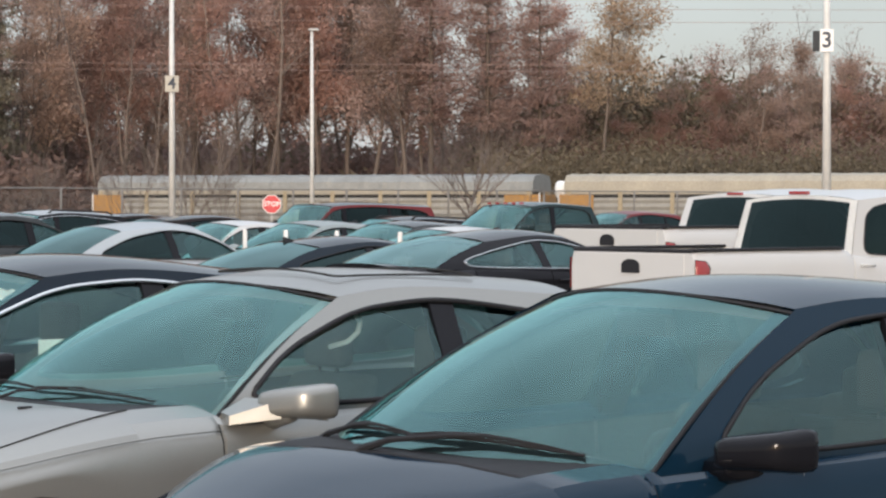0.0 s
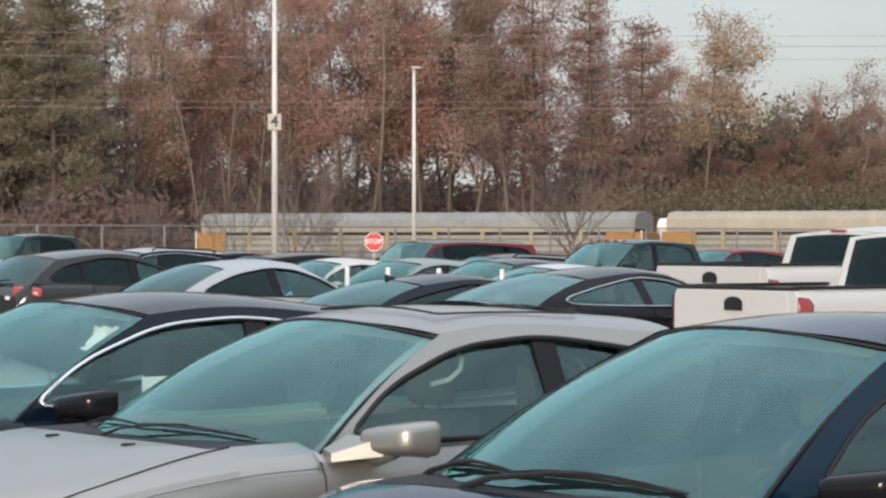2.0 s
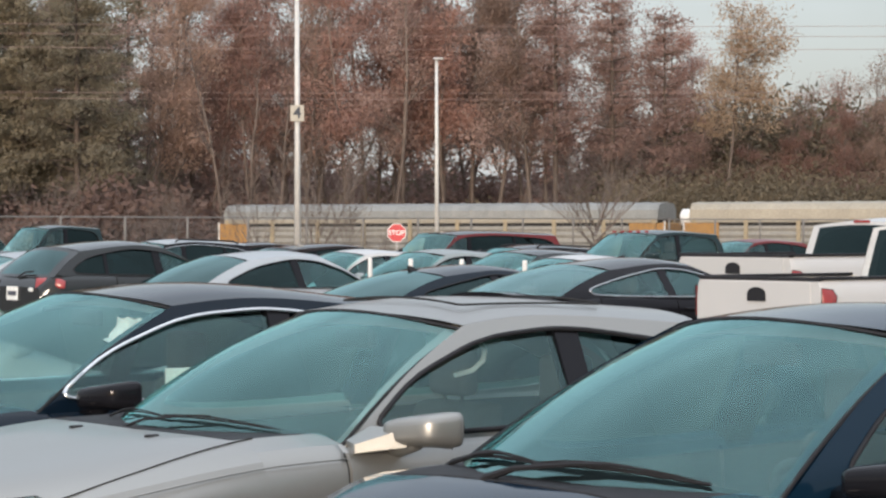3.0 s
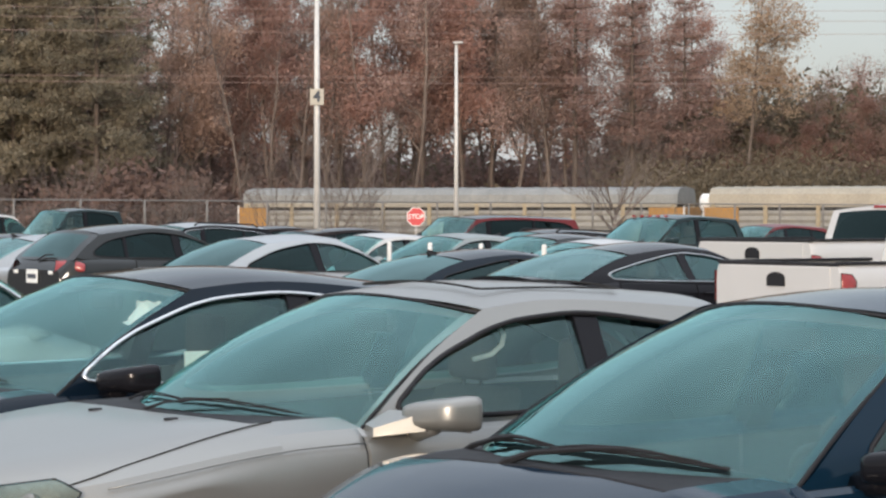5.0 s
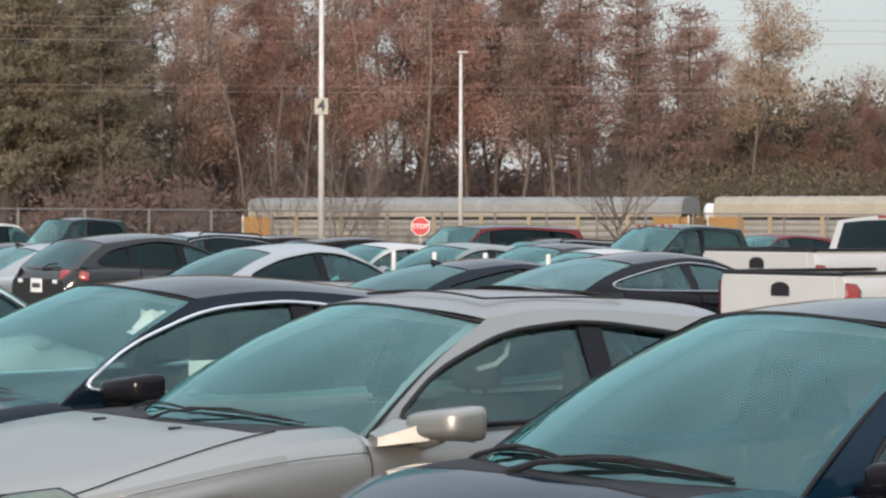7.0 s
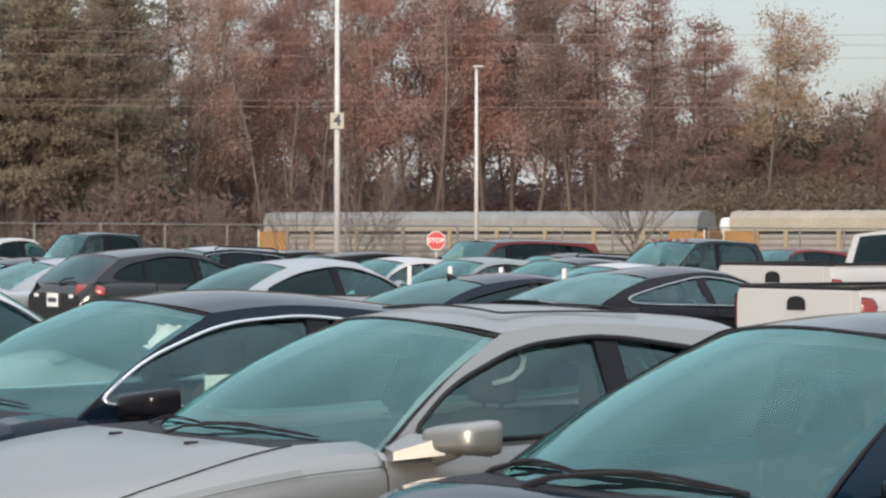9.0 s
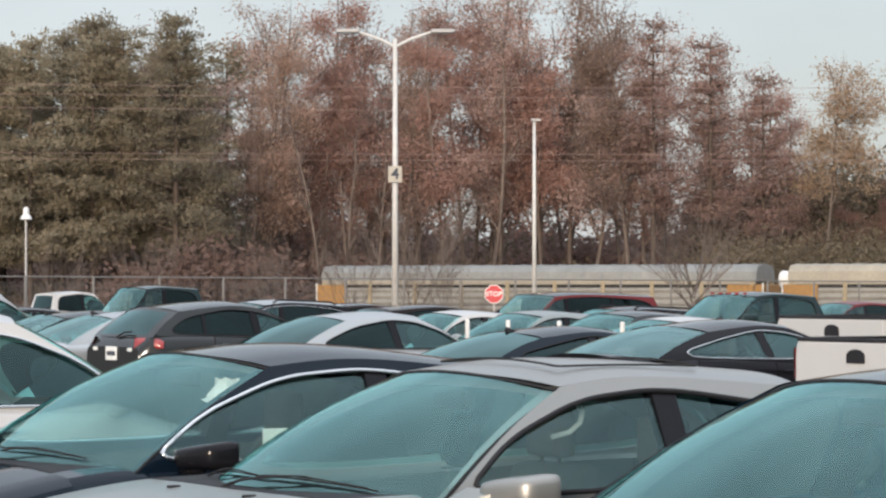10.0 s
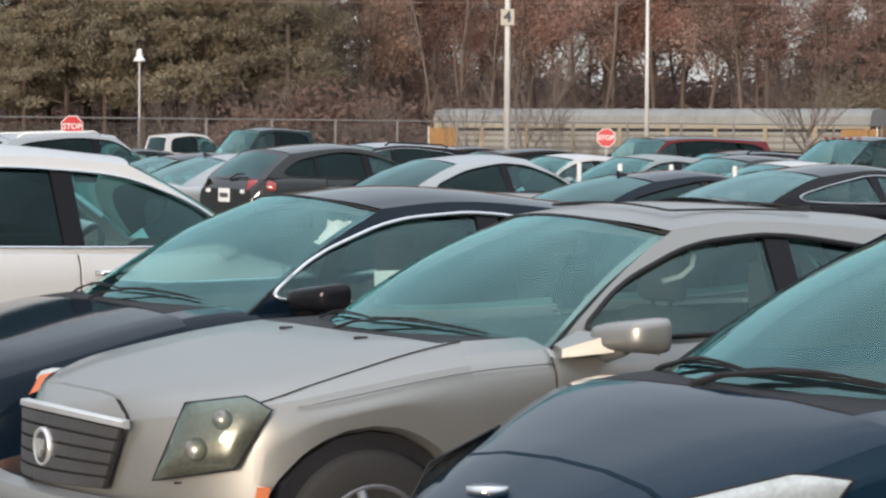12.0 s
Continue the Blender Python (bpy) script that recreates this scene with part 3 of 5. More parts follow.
def sedan(**k):
    c = dict(L=4.85, W=1.82, H=1.46, A0=1.62, A0c=1.36, A1=2.32, A1c=2.20, C1=3.42, C1c=3.50, C0=4.25, C0c=4.36, zA1=1.415, zC1=1.40,
             top=[(0, 0.60), (0.06, 0.68), (0.16, 0.74), (0.6, 0.86), (1.36, 0.985), (1.7, 0.99), (4.2, 1.04), (4.4, 1.06), (4.75, 1.05), (4.85, 0.92)],
             shoulder=[(0, 0.52), (0.06, 0.60), (0.16, 0.66), (0.6, 0.80), (1.4, 0.95), (2.2, 0.96), (3.6, 1.0), (4.6, 1.0), (4.85, 0.86)],
             doors=(1.50, 2.72, 3.72), wheels=(0.92, 3.76), trunk=4.42, cp=0.42, fin=3.40)
    c.update(k)
    if "H" in k and "zA1" not in k:
        c["zA1"], c["zC1"] = k["H"] - 0.045, k["H"] - 0.065
    return c


def suv(**k):
    c = dict(L=4.70, W=1.86, H=1.70, A0=1.50, A0c=1.24, A1=2.20, A1c=2.06, C1=4.10, C1c=4.16, C0=4.55, C0c=4.62, zA1=1.64, zC1=1.62,
             top=[(0, 0.70), (0.05, 0.85), (0.16, 0.92), (0.6, 1.02), (1.24, 1.10), (1.6, 1.12), (4.4, 1.16), (4.6, 1.14), (4.7, 1.0)],
             shoulder=[(0, 0.62), (0.05, 0.76), (0.16, 0.84), (0.6, 0.96), (1.3, 1.08), (2.2, 1.10), (4.5, 1.15), (4.7, 0.98)],
             width=[(0, 0.70), (0.08, 0.80), (0.25, 0.90), (0.6, 0.98), (1.1, 1.0), (4.0, 1.0), (4.45, 0.95), (4.62, 0.88), (4.70, 0.82)],
             doors=(1.42, 2.55, 3.45), wheels=(0.90, 3.60), rw=0.36, cp=0.28, quarter=3.55, wt=0.70, rear_glass="privacy", bulge=0.02,
             rear_frame=(0.08, 0.88), sill=0.26)
    c.update(k)
    if "H" in k and "zA1" not in k:
        c["zA1"], c["zC1"] = k["H"] - 0.06, k["H"] - 0.08
    return c


def van(**k):
    c = suv(L=5.10, W=1.98, H=1.76, A0=1.20, A0c=0.90, A1=2.05, A1c=1.85, C1=4.70, C1c=4.76, C0=4.98, C0c=5.03, zA1=1.70, zC1=1.70,
            top=[(0, 0.60), (0.05, 0.74), (0.16, 0.82), (0.5, 0.94), (0.9, 1.03), (1.3, 1.06), (4.8, 1.08), (5.0, 1.06), (5.1, 0.95)],
            shoulder=[(0, 0.55), (0.05, 0.68), (0.16, 0.76), (0.5, 0.88), (1.0, 1.0), (2.2, 1.03), (4.9, 1.06), (5.1, 0.92)],
            width=[(0, 0.68), (0.08, 0.78), (0.25, 0.9), (0.6, 0.98), (1.1, 1.0), (4.4, 1.0), (4.85, 0.96), (5.02, 0.9), (5.1, 0.85)],
            doors=(1.15, 2.30, 3.40), wheels=(0.92, 4.0), quarter=3.55, wt=0.76, cp=0.22)
    c.update(k)
    return c


def pickup(**k):
    c = dict(L=5.80, W=2.0, H=1.92, A0=1.70, A0c=1.50, A1=2.30, A1c=2.18, C1=3.72, C1c=3.74, C0=3.86, C0c=3.88, zA1=1.86, zC1=1.86,
             top=[(0, 0.95), (0.05, 1.05), (0.16, 1.08), (0.6, 1.14), (1.5, 1.22), (1.8, 1.22), (3.9, 1.27), (5.5, 1.32), (5.8, 1.32)],
             shoulder=[(0, 0.88), (0.05, 1.0), (0.16, 1.03), (0.6, 1.09), (1.5, 1.19), (2.3, 1.20), (3.85, 1.24), (3.95, 1.32), (5.8, 1.33)],
             width=[(0, 0.88), (0.08, 0.93), (0.25, 0.97), (0.6, 1.0), (5.6, 1.0), (5.76, 0.98), (5.8, 0.96)],
             doors=(1.62, 2.72, 3.72), wheels=(0.98, 4.55), rw=0.39, cp=0.16, wt=0.78, rear_glass="privacy", bulge=0.01, bed=(4.0, 5.72), crown=0.05,
             rear_frame=(0.10, 0.86), sill=0.34, mirror=(1.95, 1.30), rear_lamp=[(5.80, 0.975, 1.20), (5.63, 1.0, 1.18), (5.66, 1.0, 0.90), (5.80, 0.975, 0.88)])
    c.update(k)
    if "H" in k and "zA1" not in k:
        c["zA1"], c["zC1"] = k["H"] - 0.06, k["H"] - 0.06
    return c


SILVER = paint("champagne silver paint", (0.312, 0.312, 0.298), 0.60, 0.36)
NAVY = paint("dark navy paint", (0.004, 0.010, 0.019), 0.0, 0.30)
BLUE = paint("deep blue paint", (0.005, 0.019, 0.037), 0.0, 0.30)
WHITE = paint("white paint", (0.56, 0.56, 0.555), 0.0)
BLACK = paint("black paint", (0.012, 0.012, 0.015), 0.2)
LIGHT = paint("light silver paint", (0.46, 0.48, 0.49), 0.6)
GREY = paint("grey metallic paint", (0.062, 0.066, 0.068), 0.6)
BROWN = paint("dark brown black paint", (0.022, 0.016, 0.015), 0.3)
RED = paint("dark red paint", (0.17, 0.018, 0.02), 0.3)
TEAL = paint("dark teal paint", (0.03, 0.05, 0.055), 0.4)
GREENGREY = paint("pale green grey paint", (0.33, 0.36, 0.35), 0.6)

# grade: level by the near rows, falling gently beyond and dropping to the railway
FWD, RIGHT = Vector((math.sin(radians(35)), math.cos(radians(35)), 0)), Vector((math.cos(radians(35)), -math.sin(radians(35)), 0))


def grade(x, y):
    r = (x - EYE.x) * FWD.x + (y - EYE.y) * FWD.y
    return float(np.interp(r, [0, 28, 60, 116, 130, 146, 400], [0, 0, -0.22, -0.36, -0.45, -2.6, -2.6]))


def plan(az, r):
    """A place on the grade, by bearing from the axis of view and distance along it."""
    p = Vector((EYE.x, EYE.y, 0)) + FWD * r + RIGHT * (r * math.tan(radians(az)))
    return Vector((p.x, p.y, grade(p.x, p.y)))


def park(name, label, cat, c, m, nose_x, y, inward=True, turn=0.0):
    mid = nose_x + (2.4 if inward else -2.4)
    return car(name, label, cat, c, m, inward, (nose_x, y, grade(mid, y)), turn)


# first row, noses towards the camera
cad = sedan(L=4.83, W=1.79, H=1.44, A0=1.62, A0c=1.33, A1=2.30, A1c=2.16, C1=3.45, C1c=3.52, C0=4.22, C0c=4.30, zA1=1.395, zC1=1.385, wt=0.565, wb=0.80,
            top=[(0, 0.76), (0.10, 0.77), (0.14, 0.80), (0.25, 0.83), (0.6, 0.90), (1.33, 0.985), (1.7, 0.99), (4.2, 1.06), (4.75, 1.05), (4.83, 0.95)],
            shoulder=[(0, 0.68), (0.10, 0.70), (0.14, 0.73), (0.25, 0.77), (0.55, 0.83), (1.4, 0.945), (2.2, 0.96), (3.6, 1.0), (4.6, 1.0), (4.83, 0.88)],
            width=[(0, 0.10), (0.10, 0.14), (0.14, 0.27), (0.18, 0.37), (0.23, 0.47), (0.3, 0.64), (0.4, 0.77), (0.52, 0.88), (0.7, 0.95), (1.0, 0.99), (1.3, 1.0), (3.7, 1.0), (4.4, 0.96), (4.7, 0.86), (4.83, 0.75)],
            wheels=(0.88, 3.76), mirror=(1.80, 1.0), doors=(1.60, 2.74, 3.72), front_lamp=[(0.33, 0.655, 0.815), (0.54, 0.89, 0.855), (0.42, 0.855, 0.61), (0.235, 0.60, 0.56)], lamp_mat=M["lampdark"], lamp_in=0.88, crease=0.018, hood0=0.22, fin=None, u0=0.10, wiper=0.5, mirror_sides=(-1,), trim_r=0.010)
c1, p1 = park("sedan", "champagne silver sedan with smoked headlamps and dark slatted grille", "car", cad, SILVER, 0.0, 0.0)


def sweep_bar(f, z0, z1, depth, n=24):
    """A bar that follows f(s) = (x, y) for s in -1..1, with rounded front."""
    vs, fs = [], []
    q = z1 - z0
    prof = [(0, z0), (-0.7 * depth, z0 + 0.08 * q), (-depth, z0 + 0.22 * q), (-depth, z1 - 0.2 * q), (-0.8 * depth, z1 - 0.05 * q), (0, z1)]
    for i in range(n + 1):
        x, y = f(-1 + 2 * i / n)
        vs += [(x + dx, y, z) for dx, z in prof]
    m = len(prof)
    for i in range(n):
        fs += [(i * m + j, i * m + (j + 1) % m, (i + 1) * m + (j + 1) % m, (i + 1) * m + j) for j in range(m)]
    fs += [tuple(range(m))[::-1], tuple(range(n * m, n * m + m))]
    return vs, fs


def dress_silver_sedan(root, P):
    def face(s, t, off):
        return ((0.088 + 0.10 * s * s) - 0.03 * (1 - t) - off, s * (0.345 + 0.075 * t), 0.515 + 0.235 * t - 0.025 * s * s * t)
    vs, fs = patch(lambda s, t: face(2 * s - 1, t, 0), 16, 6)
    g = link_mesh("grille", vs, fs, M["gap"], root, "dark slatted grille", out=(-1, 0, 0))
    for k in range(5):
        t0, t1 = (k + 0.10) / 5, (k + 0.90) / 5
        loops = [[face(s, t0, 0.004), face(s, t0, 0.016), face(s, t1, 0.016), face(s, t1, 0.004)] for s in np.linspace(-0.985, 0.985, 17)]
        vs = [p for q in loops for p in q]
        fs = [(4 * i + j, 4 * i + (j + 1) % 4, 4 * i + 4 + (j + 1) % 4, 4 * i + 4 + j) for i in range(16) for j in range(4)] + [(3, 2, 1, 0), (64, 65, 66, 67)]
        link_mesh("slat", vs, fs, SLAT, g)
    vs, fs = sweep_bar(lambda s: (0.10 + 0.10 * s * s, 0.43 * s), 0.735, 0.764, 0.03)
    for k in range(len(vs)):
        vs[k] = (vs[k][0], vs[k][1], vs[k][2] + 0.012 - 0.025 * (vs[k][1] / 0.43) ** 2)
    link_mesh("grille_strip", vs, fs, BRIGHT, root, "chrome strip")
    part("badge", lathe([(0.054, -0.008), (0.058, -0.014), (0.064, -0.014), (0.068, -0.004), (0.068, 0.02)], "x", 24, at=(0.062, -0.035, 0.632)), BRIGHT, root, "round chrome badge", True)
    part("badge_centre", lathe([(0.050, -0.004), (0.052, 0.0)], "x", 24, at=(0.056, -0.035, 0.632)), SLAT, root)
    bm = bmesh.new()
    bmesh.ops.convex_hull(bm, input=[bm.verts.new((x, y - 0.035, z + 0.632)) for x in (0.040, 0.054) for y, z in ((-0.026, 0.026), (0.026, 0.026), (-0.024, -0.008), (0.024, -0.008), (0.0, -0.036))])
    part("crest", bm, BRIGHT, root, "small plain shield")
    vs, fs = sweep_bar(lambda s: (0.06 + 0.10 * s * s + 0.32 * abs(s) ** 5, 0.865 * s), 0.22, 0.505, 0.07, 36)
    ob = link_mesh("bumper", vs, fs, SILVER, root, smooth=True)
    ob.data.set_sharp_from_angle(angle=radians(50))
    cw, cs, ct = curve_of(cad["width"]), curve_of(cad["shoulder"]), curve_of(cad["top"])
    for sgn in (-1, 1):
        bm = bmesh.new()
        bmesh.ops.convex_hull(bm, input=[bm.verts.new((x, sgn * y, z)) for x, y, z in ((0.42, 0.862, 0.43), (0.46, 0.88, 0.43), (0.45, 0.862, 0.56), (0.49, 0.88, 0.56), (0.45, 0.80, 0.43), (0.48, 0.80, 0.56))])
        part("side_marker", bm, M["amber"], root, "amber side marker")
        line = []
        for u in np.linspace(0.50, 1.34, 16):
            k, w, sh, t = (u - 0.50) / 0.84, cw(u) * 0.895, cs(u), ct(u)
            f = 0.945 - 0.20 * k
            z = np.interp(f, [0.74, 0.90, 0.955], [sh + 0.60 * (t - sh) + 0.018, sh + 0.10 * (t - sh) + 0.008, sh - 0.015])
            line.append((u, sgn * f * w, z + 0.002))
        part("hood_seam", tube(line, 0.003, 5), M["gap"], root)
        line = [(u, sgn * (cw(u) * 0.895 - 0.004), cs(u) - 0.032) for u in np.linspace(0.62, 1.58, 12)]
        part("fender_crease", tube(line, 0.0035, 6), SILVER, root, "", True)
        line = [(u, sgn * (0.975 * cw(u) * 0.895 + 0.004), 0.55 + 0.18 * (u - 0.3)) for u in np.linspace(0.30, 0.56, 6)]
        part("bumper_seam", tube(line, 0.005, 5), M["gap"], root)
    part("strap", tube([(2.36, -0.45, 1.16), (2.44, -0.45, 1.175), (2.49, -0.45, 1.21), (2.50, -0.45, 1.25), (2.48, -0.45, 1.275)], 0.010, 6), M["white"], root, "white curved strap inside")
    bm = bmesh.new()
    bmesh.ops.convex_hull(bm, input=[bm.verts.new(p) for p in ((1.62, -0.88, 0.935), (1.62, -0.88, 0.965), (1.64, -0.80, 0.975), (1.74, -0.80, 1.02), (1.76, -0.99, 0.955), (1.76, -0.99, 1.02), (1.86, -0.99, 0.96), (1.86, -0.80, 0.95), (1.64, -0.80, 0.92))])
    part("mirror_base", bm, SILVER, root)
    for sgn in (-1, 1):
        q = [Vector((x, sgn * y * 0.895 * (0.88 if sgn > 0 else 1), z)) for x, y, z in cad["front_lamp"]]
        n = Vector((-0.6, sgn * 0.8, 0.15)).normalized()
        lens_pt = lambda a, b: q[0].lerp(q[1], a).lerp(q[3].lerp(q[2], a), b) + n * (0.016 + 0.062 * (math.sin(math.pi * a) * math.sin(math.pi * b)) ** 0.4 if 0 < a < 1 and 0 < b < 1 else 0.016) - Vector((0, 0, 0.055 * max(0, (a - 0.72) / 0.28) * (1 - b)))
        vs, fs = patch(lens_pt, 12, 10)
        lens = link_mesh("headlamp_lens", vs, fs, M["smoke"], root, "smoked clear lens", smooth=True, out=(-1, sgn, 0))
        lens.visible_shadow = False
        for a, b, rad in ((0.58, 0.30, 0.034), (0.42, 0.66, 0.040)):
            bowl = part("reflector", lathe([(rad, 0.004), (rad * 0.92, -0.006), (rad * 0.7, -0.012), (rad * 0.35, -0.015), (0.004, -0.016)], "x", 20), M["lampdark"], lens, "", True)
            bowl.matrix_local = Matrix.Translation(lens_pt(a, b) - n * 0.016) @ n.to_track_quat('-X', 'Z').to_matrix().to_4x4()
    for y in (-0.28, 0.28):
        part("washer_nozzle", box(1.14, 1.19, y - 0.012, y + 0.012, 0.965, 0.985, 0.005), M["black"], root)
    # sunroof edge and roof seam
    loop = [(2.42, -0.40), (2.42, 0.40), (3.10, 0.40), (3.10, -0.40)]
    zz = lambda x, y: 1.443 - 0.06 * (y / 0.56) ** 2 * 0.72 - 0.012 * ((x - 2.62) / 0.5) ** 2
    pts = [(x, y, zz(x, y)) for x, y in soften([(a[0] + (b[0] - a[0]) * k / 8, a[1] + (b[1] - a[1]) * k / 8) for a, b in zip(loop, loop[1:] + loop[:1]) for k in range(8)], 1)]
    part("sunroof_seal", tube(pts + pts[:2], 0.0045, 5), M["gap"], root)


def dress_navy_sedan(root):
    for sgn in (-1, 1):
        q = [Vector((x, sgn * y * 0.91, z)) for x, y, z in ((0.50, 0.90, 0.725), (0.80, 1.0, 0.785), (0.74, 1.01, 0.735), (0.46, 0.92, 0.655))]
        vs, fs = patch(lambda s, t: q[0].lerp(q[1], s).lerp(q[3].lerp(q[2], s), t) + Vector((-0.02, sgn * 0.045, 0.012)) * math.sin(math.pi * s) ** 0.4, 8, 5)
        link_mesh("side_marker", vs, fs, M["amber"], root, "amber lamp end", smooth=True, out=(0, sgn, 0))
    r = random.Random(8)
    vs, fs = patch(lambda s, t: Vector((2.10 + 0.10 * t + r.uniform(-0.02, 0.02), -0.42 + 0.22 * s, 1.20 + 0.10 * t + r.uniform(-0.02, 0.02))), 5, 4)
    link_mesh("paper", vs, fs, M["paper"], root, "crumpled white paper behind the windscreen")
    part("paper", box(2.12, 2.33, -0.735, -0.73, 1.01, 1.11), M["paper"], root, "white paper in the window")


def dress_blue_car(root):
    part("paper", box(1.42, 1.52, -0.30, -0.22, 0.945, 0.95), M["paper"], root, "white paper on the dashboard")
    part("paper", box(1.36, 1.42, -0.42, -0.36, 0.945, 0.95), M["paper"], root)
    part("badge", lathe([(0.055, -0.012), (0.06, 0.0), (0.06, 0.015)], "z", 24, at=(0.20, 0, 0.722)), M["chrome"], root, "round chrome badge", True)


def pickup_trims(root, L, W, rail_z, bed0, zr0):
    for sgn in (-1, 1):
        part("bed_rail_cap", box(bed0, L - 0.02, sgn * (W - 0.13) if sgn > 0 else -(W - 0.02), sgn * (W - 0.02) if sgn > 0 else -(W - 0.13), rail_z - 0.005, rail_z + 0.022, 0.008), M["black"], root)
    part("tailgate_cap", box(L - 0.07, L + 0.004, -(W - 0.06), W - 0.06, rail_z - 0.02, rail_z + 0.015, 0.008), M["black"], root)
    bm = bmesh.new()
    bmesh.ops.convex_hull(bm, input=[bm.verts.new((x, y, z)) for x in (L - 0.01, L + 0.02) for y, z in [(-0.12, rail_z - 0.21), (0.12, rail_z - 0.21)] + [(0.12 * math.cos(a), rail_z - 0.14 + 0.06 * math.sin(a)) for a in np.linspace(0, math.pi, 9)]])
    part("tailgate_handle", bm, M["black"], root, "black tailgate handle")
    part("brake_lamp", box(zr0[0], zr0[0] + 0.03, -0.13, 0.13, zr0[1] - 0.02, zr0[1] + 0.015, 0.008), M["red"], root, "red high brake lamp")
    part("tailgate_panel", box(L - 0.02, L + 0.008, -(W - 0.16), W - 0.16, rail_z - 0.42, rail_z - 0.03, 0.006), WHITE, root)


BRIGHT = mat("satin bright metal", (0.72, 0.72, 0.71), 0.38, 0.7, vary=0.05)
SLAT = mat("dark grey grille slats", (0.07, 0.07, 0.072), 0.45, 0.3)
dress_silver_sedan(c1, p1)
navy = sedan(H=1.46, L=4.85, A0=1.45, A0c=1.22, A1=2.22, A1c=2.08, C1=3.5, C1c=3.6, C0=4.4, C0c=4.5, zA1=1.42, zC1=1.37, trim=M["chrome"], trim_r=0.010, cp=0.55, mirror_mat=BLACK, lamp_edge=M["lamp"], dfo=0.03, fin=None, wiper=0.45, mirror_sides=(-1,), front_lamp=[(0.20, 0.64, 0.72), (0.74, 0.985, 0.80), (0.66, 1.0, 0.695), (0.14, 0.68, 0.61)])
c2, p2 = park("sedan", "dark navy sedan with chrome window line and amber markers", "car", navy, NAVY, 0.12, 2.22)
hatch = sedan(L=4.2, W=1.72, H=1.465, A0=1.34, A0c=1.05, A1=2.10, A1c=1.95, C1=3.3, C1c=3.4, C0=3.9, C0c=4.0, zA1=1.425, zC1=1.40, wt=0.56, wb=0.76,
              top=[(0, 0.56), (0.06, 0.63), (0.16, 0.68), (0.5, 0.83), (1.05, 0.975), (1.4, 0.99), (3.8, 1.05), (4.1, 1.0), (4.2, 0.85)],
              shoulder=[(0, 0.48), (0.06, 0.54), (0.16, 0.60), (0.5, 0.74), (1.1, 0.93), (2.2, 0.96), (3.6, 1.0), (4.1, 0.96), (4.2, 0.8)],
              width=[(0, 0.36), (0.06, 0.46), (0.2, 0.57), (0.42, 0.70), (0.7, 0.87), (1.0, 0.97), (1.25, 1.0), (3.4, 1.0), (3.9, 0.94), (4.2, 0.75)],
              doors=(1.30, 2.50, 3.30), wheels=(0.85, 3.4), trunk=4.05, mirror_mat=BLACK, mirror_sides=(-1,), fin=None, mirror=(1.55, 1.0), dfo=0.20, wiper=0.95, hood0=0.42, lamp_in=0.92, front_lamp=[(0.34, 0.655, 0.735), (0.84, 0.915, 0.855), (0.76, 0.925, 0.73), (0.24, 0.625, 0.60)])
dress_navy_sedan(c2)
c3, p3 = park("compact_car", "deep blue compact car with black mirrors and big windscreen", "car", hatch, BLUE, 0.2, -2.33)
dress_blue_car(c3)
c4, p4 = park("suv", "white crossover with chrome window line parked tail first", "car", suv(L=4.6, H=1.64, trim=M["chrome"], handle=M["chrome"]), WHITE, 4.40, 4.62, False)

# second row, tails towards the camera
LOW = dict(W=1.74, H=1.80, wt=0.745, rear_side=0.06, rear_frame=(0.06, 0.93), C1=3.56, C1c=3.58, C0=3.70, C0c=3.72, bed=(3.85, 5.72),
           top=[(0, 0.90), (0.05, 1.0), (0.16, 1.02), (0.6, 1.08), (1.5, 1.15), (1.8, 1.15), (3.7, 1.19), (3.9, 1.22), (5.8, 1.225)],
           shoulder=[(0, 0.84), (0.05, 0.94), (0.16, 0.97), (0.6, 1.03), (1.5, 1.12), (2.3, 1.13), (3.7, 1.17), (3.8, 1.225), (5.8, 1.23)],
           rear_lamp=[(5.80, 0.975, 1.15), (5.63, 1.0, 1.13), (5.66, 1.0, 0.88), (5.80, 0.975, 0.86)])
t1, _ = park("pickup_truck", "white pickup truck with black tailgate handle and dark rear window", "pickup", pickup(rear_trim=M["plate"], **LOW), WHITE, 13.4 + 5.8, 9.97, False)
pickup_trims(t1, 5.8, 0.87, 1.23, 3.85, (3.57, 1.765))
HIGH = [(0, 0.88), (0.05, 1.0), (0.16, 1.03), (0.6, 1.09), (1.5, 1.19), (2.3, 1.20), (3.85, 1.24), (3.95, 1.40), (5.8, 1.41)]
t2, _ = park("pickup_truck", "white full-size pickup truck with red lamps in the next row", "pickup",
             pickup(H=1.86, wt=0.84, rear_side=0.07, rear_frame=(0.10, 0.92), rear_lamp=[(5.80, 0.975, 1.25), (5.63, 1.0, 1.23), (5.66, 1.0, 1.02), (5.80, 0.975, 1.0)], shoulder=HIGH, top=[(u, z + 0.02 if u < 3.9 else z - 0.01) for u, z in HIGH]), WHITE, 17.4 + 5.8, 14.75, False)
pickup_trims(t2, 5.8, 1.0, 1.41, 4.0, (3.73, 1.80))
for u0, u1 in ((5.02, 5.14), (5.18, 5.26), (5.30, 5.44)):
    part("decal", box(u0, u1, -1.006, -0.995, 1.20, 1.29, 0.002), M["bar"], t2, "dark decal bars")
park("sedan", "black sedan with chrome window surround", "car", sedan(L=4.55, H=1.39, trim=M["chrome"], fin=None), BLACK, 12.8 + 4.55, 13.4, False)
